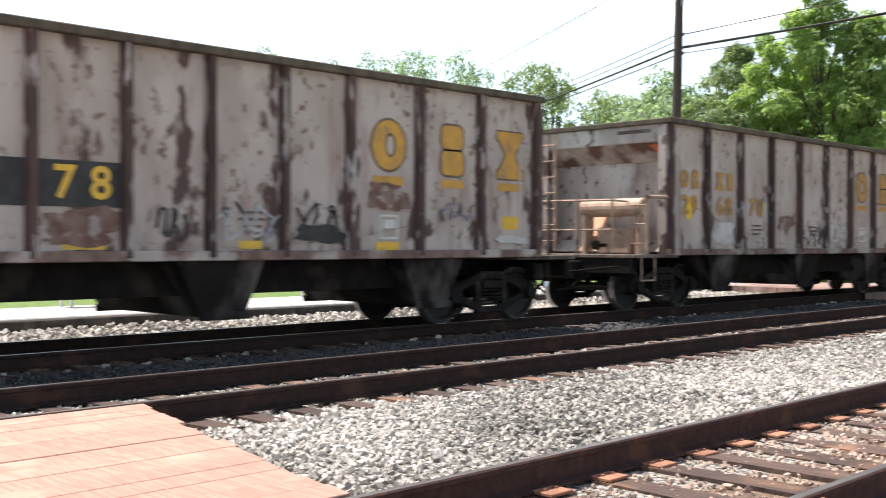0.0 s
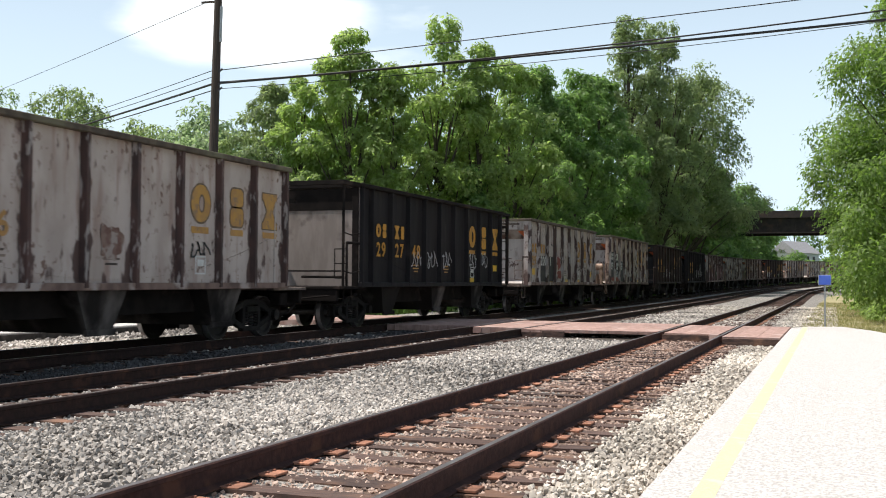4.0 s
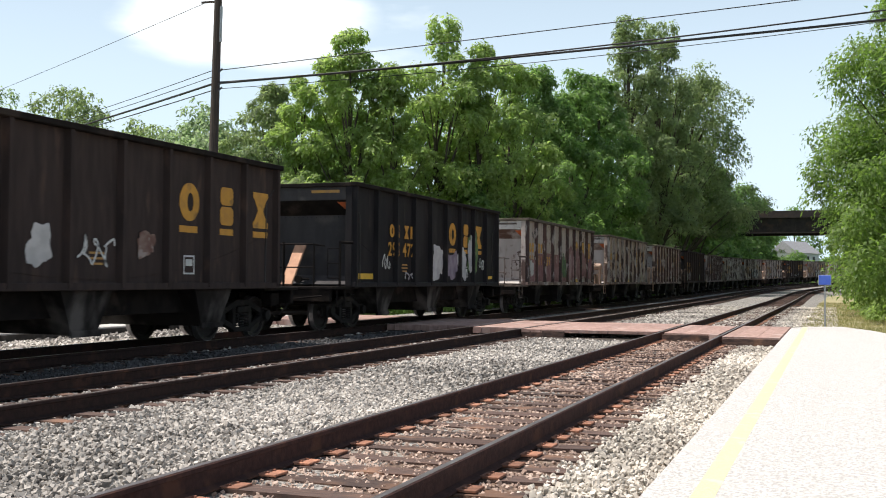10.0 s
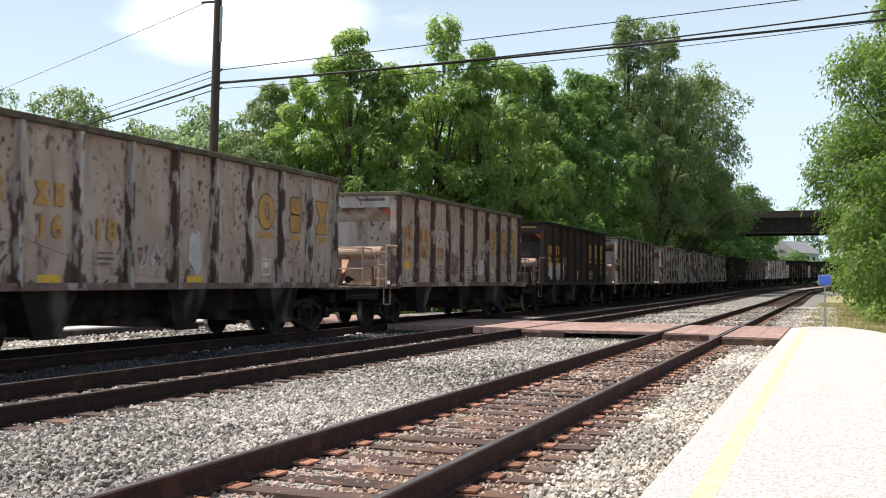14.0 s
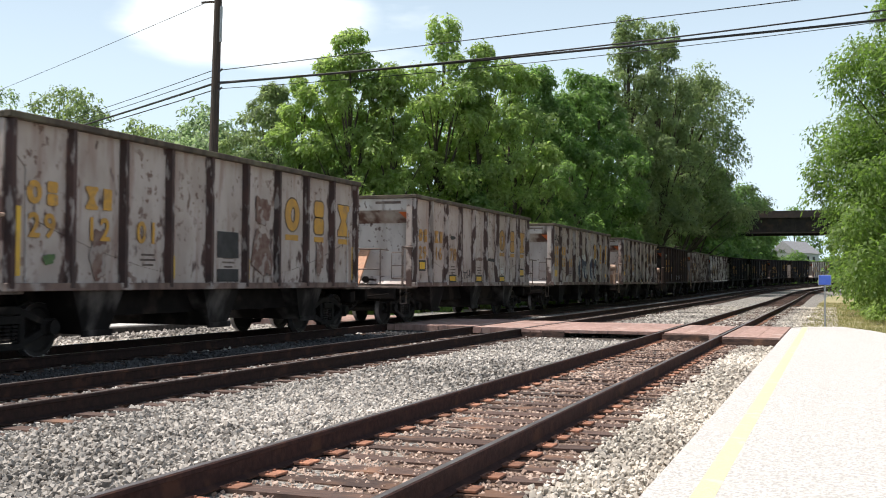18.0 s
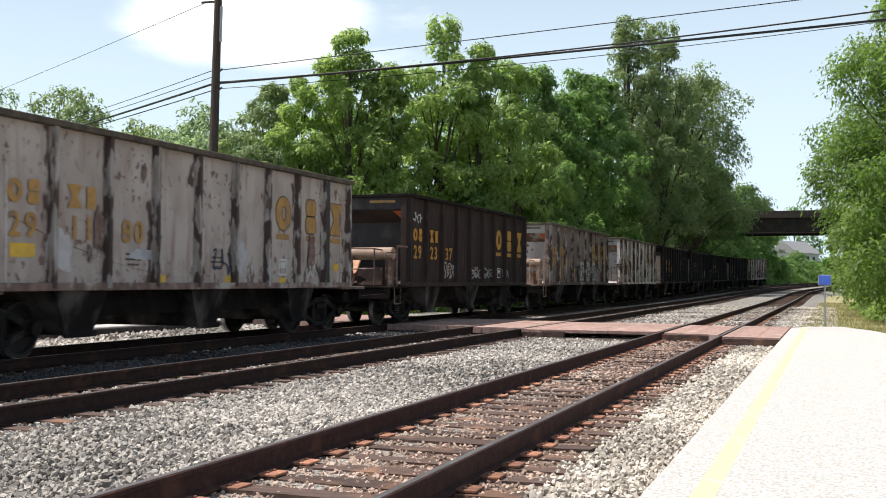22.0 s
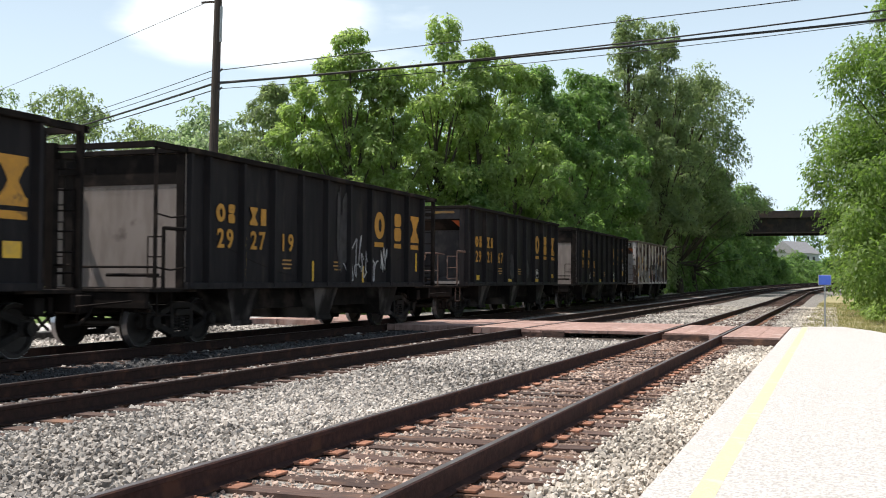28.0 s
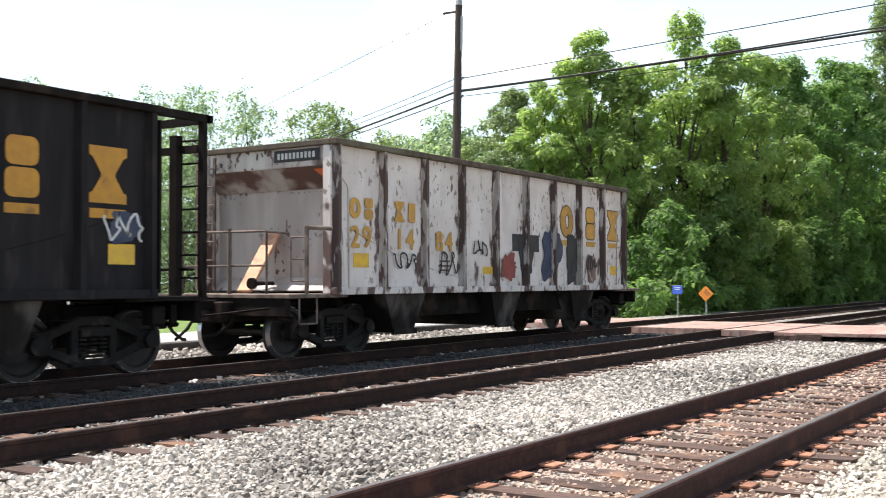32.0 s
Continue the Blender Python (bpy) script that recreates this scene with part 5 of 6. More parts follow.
def digits(text, size):
    key = ("digits", text, size)
    if key not in CACHE:
        cu = bpy.data.curves.new("digits", "FONT")
        cu.body, cu.size, cu.align_x, cu.align_y, cu.extrude = text, size, "CENTER", "CENTER", 0.002
        cu.offset, cu.space_character = size * 0.022, 1.18
        tmp = bpy.data.objects.new("digits_form", cu)
        me = bpy.data.meshes.new_from_object(tmp)
        bpy.data.objects.remove(tmp)
        me.transform(Matrix(((0, 0, 1, 0), (1, 0, 0, 0), (0, 1, 0, 0), (0, 0, 0, 1))))
        me.materials.clear()
        me.materials.append(None)
        CACHE[key] = me
    return CACHE[key]


def blob(w, h, seed, n=18, rough=0.25):
    """A flat sprayed patch of uneven outline, w by h."""
    rng = random.Random(seed)
    bm = bmesh.new()
    ph = [rng.uniform(0, 6.28) for _ in range(4)]
    vs = []
    for k in range(n * 2):
        a = math.pi * k / n
        r = 1 + rough * (0.5 * math.sin(2 * a + ph[0]) + 0.4 * math.sin(3 * a + ph[1]) + 0.35 * math.sin(5 * a + ph[2]) + 0.3 * math.sin(9 * a + ph[3]))
        c, s = math.cos(a), math.sin(a)
        vs.append(bm.verts.new((0, w / 2 * r * math.copysign(abs(c) ** 0.7, c), h / 2 * r * math.copysign(abs(s) ** 0.7, s))))
    bm.faces.new(vs)
    return thicken(bm)


def scrawl(w, h, seed, strokes=9, thick=0.03):
    """A hand-sprayed tag that cannot be read: one looping ribbon of paint."""
    rng = random.Random(seed)
    ph = [rng.uniform(0, 6.28) for _ in range(4)]
    n = strokes * 9
    line = []
    for i in range(n + 1):
        u = i / n
        a = 6.2832 * u * strokes / 2
        y = -w / 2 + w * u + 0.09 * w * math.sin(a * 1.3 + ph[0]) + 0.04 * w * math.sin(a * 3.1 + ph[2])
        z = h * 0.5 * (0.72 * math.sin(a + ph[1]) + 0.28 * math.sin(a * 2.3 + ph[3]))
        line.append(Vector((y, z)))
    bm = bmesh.new()
    rows = []
    for i, p in enumerate(line):
        t = line[min(i + 1, n)] - line[max(i - 1, 0)]
        t = t.normalized() * thick / 2 if t.length > 1e-6 else Vector((thick / 2, 0))
        rows.append((bm.verts.new((0, p.x - t.y, p.y + t.x)), bm.verts.new((0, p.x + t.y, p.y - t.x))))
    for a, c in zip(rows, rows[1:]):
        bm.faces.new((a[0], a[1], c[1], c[0]))
    return thicken(bm)


def plate_bars():
    bm = bmesh.new()
    for i in range(10):
        box(bm, -0.42 + 0.085 * i, -0.37 + 0.085 * i, -0.009, -0.006, -0.05, 0.05)
    return bm


def brake_rigging():
    """Rods, levers, hoses and a pipe slung under the end platform."""
    bm = bmesh.new()
    y = -HALF - 0.9
    rod(bm, (-1.25, y + 0.25, 0.66), (1.25, y + 0.25, 0.66), 0.03, 6)
    rod(bm, (-0.62, y - 0.1, 0.60), (-0.62, -HALF + 0.9, 0.58), 0.028, 6)
    rod(bm, (0.62, y + 0.3, 0.55), (0.62, -HALF + 0.9, 0.58), 0.028, 6)
    rod(bm, (0.85, y + 0.45, 0.74), (0.30, y + 0.45, 0.74), 0.11, 10)
    rod(bm, (0.30, y + 0.45, 0.74), (-0.35, y + 0.45, 0.74), 0.03, 6)
    for x in (-1.15, -0.8, 0.95):
        box(bm, x - 0.03, x + 0.03, y + 0.2, y + 0.3, 0.62, 0.93)
    box(bm, -0.42, -0.36, y + 0.35, y + 0.55, 0.45, 0.93)
    box(bm, -1.30, -1.05, y + 0.5, y + 0.72, 0.66, 0.92, bevel=0.02)
    for a, c in (((0.30, y - 0.05, 0.80), (0.33, y - 0.22, 0.58)), ((0.33, y - 0.22, 0.58), (0.28, y - 0.46, 0.42)), ((0.28, y - 0.46, 0.42), (0.20, y - 0.66, 0.40))):
        rod(bm, a, c, 0.028, 7)
    return bm


def hopper_car(label, body, post, letter, numbers, kind="open", tank=False, fold=None, marks=(), patches=((0, 1.62, 0.4, 0.2),), box_mark=True, number_z=1.97, emblem=(6, 7, 8), frame_mat=None, corner=True, panels=9, marks_at=(0, 1), marks_mat=None, stripe=None, backed=False, uneven="", plate=False):
    car = thing("hopper_car", label, "hopper car", group="cars of the coal train")
    step = (2 * HALF - 0.14) / panels

    def from_end(u):
        """Distance of u panels from the trailing end. Uneven cars: "wide" has three wider panels at that end, "late" a narrow panel at the leading end."""
        if uneven == "wide":
            return 1.27 * min(u, 3.0) + max(u - 3.0, 0.0) * (2 * HALF - 0.14 - 3.81) / (panels - 3)
        if uneven == "late":
            return min(max(1.207 * u - 0.1, 0.0), 2 * HALF - 0.14)
        return u * step

    def mid(i):
        return HALF - 0.07 - from_end(8.45 - i)

    dark = body in (M_CAR_BLACK, M_CAR_BROWN)
    frame_mat = frame_mat or (M_UNDER if dark else M_SILL)
    outline = not dark
    if outline and letter is M_LETTER:
        letter = M_LETTER_MID
    end_mat = M_END_GREY if kind == "frame" else (M_END_DARK if dark else M_END)
    skin = 1.484
    for s in (1, -1):
        flip = Matrix() if s == 1 else Matrix.Rotation(math.pi, 4, "Z")
        part("side_sheet", shared("side_sheet", lambda: boxed(1.46, 1.48, -HALF, HALF, FLOOR, RIM)), body, car, m=flip)
        part("side_sill", shared("side_sill", lambda: boxed(1.47, 1.585, -HALF - 0.02, HALF + 0.02, FLOOR - 0.02, FLOOR + 0.1, bevel=0.01)), body if dark or body is M_CAR_CLEAN else M_SILL_RUST, car, m=flip)
        for i in range(panels + 1):
            part("side_post", shared("side_post", side_post), post, car, m=flip @ Matrix.Translation((0, HALF - 0.07 - from_end(i), 0)))
        # each end, the same on both
        e = part("end_sheet", shared("end_sheet" + kind, end_sheet if kind != "frame" else flat_end), end_mat, car, m=flip)
        if kind == "frame":
            # dark sheet stands in for the shade beneath the overhanging rim
            part("end_band", shared("end_band", lambda: boxed(-1.31, 1.31, -HALF - 0.012, -HALF - 0.001, 2.92, RIM - 0.04)), M_UNDER, e, "black upper band of the end")
        if kind != "frame":
            part("end_fold", shared("fold_band", fold_band), fold or (body if dark else M_FOLD), e)
        part("end_platform", shared("end_platform", lambda: boxed(-1.48, 1.48, -HALF - 1.0, -HALF + 0.43, 0.985, 1.05, bevel=0.01)), M_SILL if not dark else M_UNDER, car, m=flip)
        part("end_sill", shared("end_sill", lambda: boxed(-1.38, 1.38, -HALF - 0.98, -HALF - 0.86, 0.70, 0.985, bevel=0.015)), M_UNDER, car, m=flip)
        part("coupler", shared("coupler", coupler), M_UNDER, car, m=flip)
        part("brake_rigging", shared("brake_rigging", brake_rigging), M_UNDER, car, m=flip)
        part("draft_sill", shared("draft_sill", lambda: boxed(-0.28, 0.28, -7.0, -HALF + 0.5, 0.60, 0.93, bevel=0.02)), M_UNDER, car, m=flip)
        for x in (-1.40, 1.40):
            part("corner_post", shared(("corner_post", x), lambda x=x: boxed(x - 0.085, x + 0.085, -HALF - 0.03, -HALF + 0.11, 1.05, RIM - 0.03, bevel=0.01)), body if kind != "frame" else M_UNDER, car, m=flip)
        part("ladder", shared("ladder", lambda: ladder(-1.28, -HALF - 0.1, 1.1, 3.4, 0.42)), frame_mat if not dark else M_UNDER, car, m=flip)
        if kind != "frame":
            hr = part("handrail", shared("top_rail", top_rail), frame_mat, car, m=flip)
            part("middle_rail", shared("middle_rail", lambda: rod(bmesh.new(), (-1.0, RAIL_Y, 1.50), (0.97, RAIL_Y, 1.50), 0.016, 6)), frame_mat, hr)
            for x, top, q in ((-0.95, 2.10, 0.035), (0.15, 2.10, 0.035), (0.95, 2.02, 0.02)):
                part("rail_post", shared(("rail_post", x), lambda x=x, top=top, q=q: rod(bmesh.new(), (x, RAIL_Y, 1.05), (x, RAIL_Y, top), q, 6)), frame_mat, hr)
        else:
            part("cross_rail", shared("cross_rail", lambda: rod(rod(bmesh.new(), (-1.4, -HALF - 0.8, 1.42), (1.4, -HALF - 0.8, 1.42), 0.02, 6), (0.2, -HALF - 0.5, 1.28), (1.3, -HALF - 0.5, 1.28), 0.03, 8)), M_UNDER, car, m=flip)
        part("grab_iron", shared("grab_iron", grab_iron), frame_mat, car, m=flip)
        part("step", shared("stirrup", stirrup), frame_mat, car, m=flip)
        if kind != "frame":
            part("end_lip", shared("end_lip", end_lip), end_mat, car, "sloping plate at the foot of the end", m=flip)
        if kind == "frame":
            part("end_frame", shared("end_frame", end_frame), M_UNDER if dark else frame_mat, car, "open frame that carries the rim past the end", m=flip)
        bog = part("bogie", shared("bolster", bolster), M_BOGIE, car, m=flip @ Matrix.Translation((0, -HALF + 0.58, 0)))
        for q in (1, -1):
            fl = Matrix() if q == 1 else Matrix.Rotation(math.pi, 4, "Z")
            part("side_frame", shared("side_frame", side_frame), M_BOGIE, bog, m=fl)
            part("axle", shared("axle", lambda: rod(bmesh.new(), (-0.9, 0.89, 0.43), (0.9, 0.89, 0.43), 0.075, 10)), M_WHEEL, bog, m=fl)
            for y in (-0.89, 0.89):
                w = Matrix.Translation((0, 0, 0.425)) @ fl @ Matrix.Translation((0.745, y, 0))
                part("wheel", shared("wheel", wheel), M_WHEEL, bog, m=w)
                part("tread", shared("tread", tread), M_TREAD, bog, "bright worn wheel tread", m=w)
    if kind != "frame":
        part("brace", shared("brace", brace), M_BRACE, car, "salmon-coloured slanting brace plate")
        part("brake_housing", shared("brake_wheel", brake_wheel), M_UNDER, car)
    if tank:
        part("air_reservoir", shared("reservoir", reservoir), M_TANK, car, "tan cylindrical air reservoir")
        part("reservoir_stand", shared("reservoir_stand", reservoir_stand), frame_mat, car)
    part("rim", shared("rim", rim), M_RIM if not dark else M_UNDER, car, "dusty top rim")
    part("centre_sill", shared("centre_sill", lambda: boxed(-0.25, 0.25, -HALF + 0.4, HALF - 0.4, 0.74, 1.0)), M_UNDER, car)
    for y in (-3.62, -0.05, 3.52):
        part("hopper_bay", shared("hopper_bay", hopper_bay), M_BAY, car, m=Matrix.Translation((0, y, 0)))
    part("bay_ridge", shared("bay_ridge", lambda: boxed(-1.05, 1.05, -3.95, 3.95, 0.60, 1.04)), M_UNDER, car)
    part("load", shared("load", coal_load), M_UNDER, car)
    # paint marks on the side that faces the platform
    for i, (k, sh) in enumerate(zip(emblem, (ring_shape, stacked_shape, hourglass_shape))):
        part("emblem", shared("emblem" + str(i), lambda sh=sh: thicken(sh())), letter, car, m=Matrix.Translation((skin + 0.002, mid(k) - (0.0 if i else -0.02), 2.60)))
        if outline:
            part("emblem_edge", shared("emblem_edge" + str(i), lambda sh=sh: widen(thicken(sh()))), M_EDGE, car, m=Matrix.Translation((skin - 0.0025, mid(k) - (0.0 if i else -0.02), 2.60)))
        part("emblem_bar", shared(("emblem_bar", i), bar(0.56 if i != 1 else 0.46, 0.12)), letter, car, m=Matrix.Translation((skin, mid(k), 2.11)))
    for k, text, *other in numbers:
        for j, ch in enumerate(text):
            if ch != " ":
                y = mid(k) - 0.02 + (0.325 if len(text) < 3 else 0.29) * (j - (len(text) - 1) / 2) * (0.72 if " " in text else 1.0)
                part("digit", digits(ch, 0.50), other[0] if other else letter, car, m=Matrix.Translation((skin + 0.0215, y, number_z)))
    if numbers and marks_at is not None:
        forms = ((ring_shape, 0), (stacked_shape, 1)), ((hourglass_shape, 2), (lambda: boxed(0, 0.004, -0.2, 0.2, -0.34, 0.34), 3))
        for k, pair in zip(marks_at, forms):
            for d, (sh, j) in zip((-0.19, 0.19), pair):
                form = shared(("mark", j), lambda sh=sh, j=j: sh() if j == 3 else thicken(sh()))
                part("mark", form, marks_mat or letter, car, m=Matrix.Translation((skin + 0.0215, mid(k) + d, number_z + 0.50)) @ Matrix.Diagonal((1, 0.5, 0.5, 1)))
    for k, z, w, h in patches:
        if backed:
            part("reflector_backing", shared(("backing", w, h), bar(w + 0.12, h + 0.10)), M_INK, car, m=Matrix.Translation((skin, mid(k), z)))
        part("reflector", shared(("reflector", w, h), bar(w, h)), M_PATCH, car, m=Matrix.Translation((skin + 0.002, mid(k), z)))
    if box_mark:
        bm = lambda: box(box(box(box(box(bmesh.new(), 0, .004, -.17, .17, -.17, -.14), 0, .004, -.17, .17, .14, .17), 0, .004, -.17, -.14, -.14, .14), 0, .004, .14, .17, -.14, .14), 0, .004, -.10, .10, -.02, .10)
        part("stencil_box", shared("stencil_box", bm), M_CHALK, car, m=Matrix.Translation((skin, mid(6) + 0.03, 1.47)))
    if stripe is not None:
        part("stripe", shared("stripe", bar(0.16, 2.3)), M_INK, car, "black painted post", m=Matrix.Translation((SIDE + 0.001, mid(stripe), 2.3)))
    for k in (2, 4):
        for j in range(3):
            part("stencil", shared(("stencil", j), bar((0.36, 0.42, 0.30)[j], 0.035)), M_LETTER_OLD if dark else M_SILL, car, m=Matrix.Translation((skin, mid(k) + 0.02, 1.62 - 0.085 * j)))
    if corner:
        part("corner_mark", shared("corner_mark", lambda: blob_end(0.30, 0.30)), M_ORANGE_CORNER, car, m=Matrix.Translation((1.20, -HALF + 0.16, 2.995)) @ Matrix.Rotation(radians(46.0), 4, "X"))
    if kind != "frame" and not plate:
        part("end_number", shared("end_number", lambda: boxed(-0.38, 0.38, -0.004, 0, -0.035, 0.035)), M_SILL if not dark else M_LETTER_OLD, car, m=Matrix.Translation((0.75, -HALF + 0.016, 3.36)))
    for j, (what, k, z, w, h, colour) in enumerate(marks):
        z = max(z, FLOOR + 0.12 + h * (0.62 if what == "blob" else 0.5))
        sd = abs(hash_of(label)) % 997 + j
        form = scrawl(w, h, sd, max(5, int(w * 7)), 0.035) if what == "scrawl" else (bar(w, h)() if what == "block" else blob(w, h, sd))
        part("sprayed_mark", form, M_PAINT[colour], car, m=Matrix.Translation((skin + 0.003 + 0.0045 * (j % 14), mid(k), z)))
    if plate:
        p = part("number_plate", shared("number_plate", lambda: boxed(-0.50, 0.50, -0.006, 0, -0.10, 0.10, bevel=0.002)), M_INK, car, "black painted number panel", m=Matrix.Translation((0.72, -HALF + 0.014, 3.34)))
        part("number_bars", shared("number_bars", plate_bars), M_CHALK, p)
    return car


def hash_of(s):
    v = 7
    for c in s:
        v = (v * 31 + ord(c)) % 100003
    return v


def blob_end(w, h):
    bm = bmesh.new()
    vs = [bm.verts.new(q) for q in ((-w / 2, 0, h / 2), (w / 2, 0, h / 2), (w / 2, 0, -h / 2), (w * 0.1, 0, -h / 2))]
    bm.faces.new(vs)
    r = bmesh.ops.extrude_face_region(bm, geom=list(bm.faces))
    for v in r["geom"]:
        if isinstance(v, bmesh.types.BMVert):
            v.co.y -= 0.004
    bmesh.ops.recalc_face_normals(bm, faces=bm.faces)
    return bm


def coal_load():
    bm = bmesh.new()
    bmesh.ops.create_grid(bm, x_segments=6, y_segments=16, size=1.0)
    for v in bm.verts:
        v.co = Vector((v.co.x * 1.49, v.co.y * (HALF - 0.50), 1.2 + 0.9 * abs(v.co.y) ** 2))
    return bm


def end_frame():
    """Rim carried about a metre past the end on two upright channels, with a ladder between."""
    y = -HALF - 0.95
    bm = bmesh.new()
    for x in (-1.5, 1.5):
        box(bm, x - 0.06, x + 0.06, y, -HALF, RIM - 0.03, RIM + 0.07)
        w = 0.05 if x < 0 else 0.028
        box(bm, x - w, x + w, y + 0.04, y + 0.04 + 1.6 * w, 1.05, RIM - 0.03)
    box(bm, -1.56, 1.56, y - 0.06, y + 0.06, RIM - 0.03, RIM + 0.07)
    for x in (-0.35, -1.05):
        box(bm, x - 0.07, x + 0.07, y + 0.1, y + 0.22, 1.05, RIM - 0.2)
    box(bm, -1.45, 0.2, y + 0.06, y + 0.16, 3.05, 3.15)
    for z in (1.42, 2.34):
        rod(bm, (1.5, y + 0.06, z), (1.47, y + 0.55, z - 0.05), 0.016, 6)
        rod(bm, (1.47, y + 0.55, z - 0.05), (1.49, -HALF, z), 0.016, 6)
    for i in range(7):
        z = 1.3 + 0.32 * i
        rod(bm, (-1.5, y + 0.08, z), (-1.05, y + 0.14, z), 0.014, 6)
    return bm


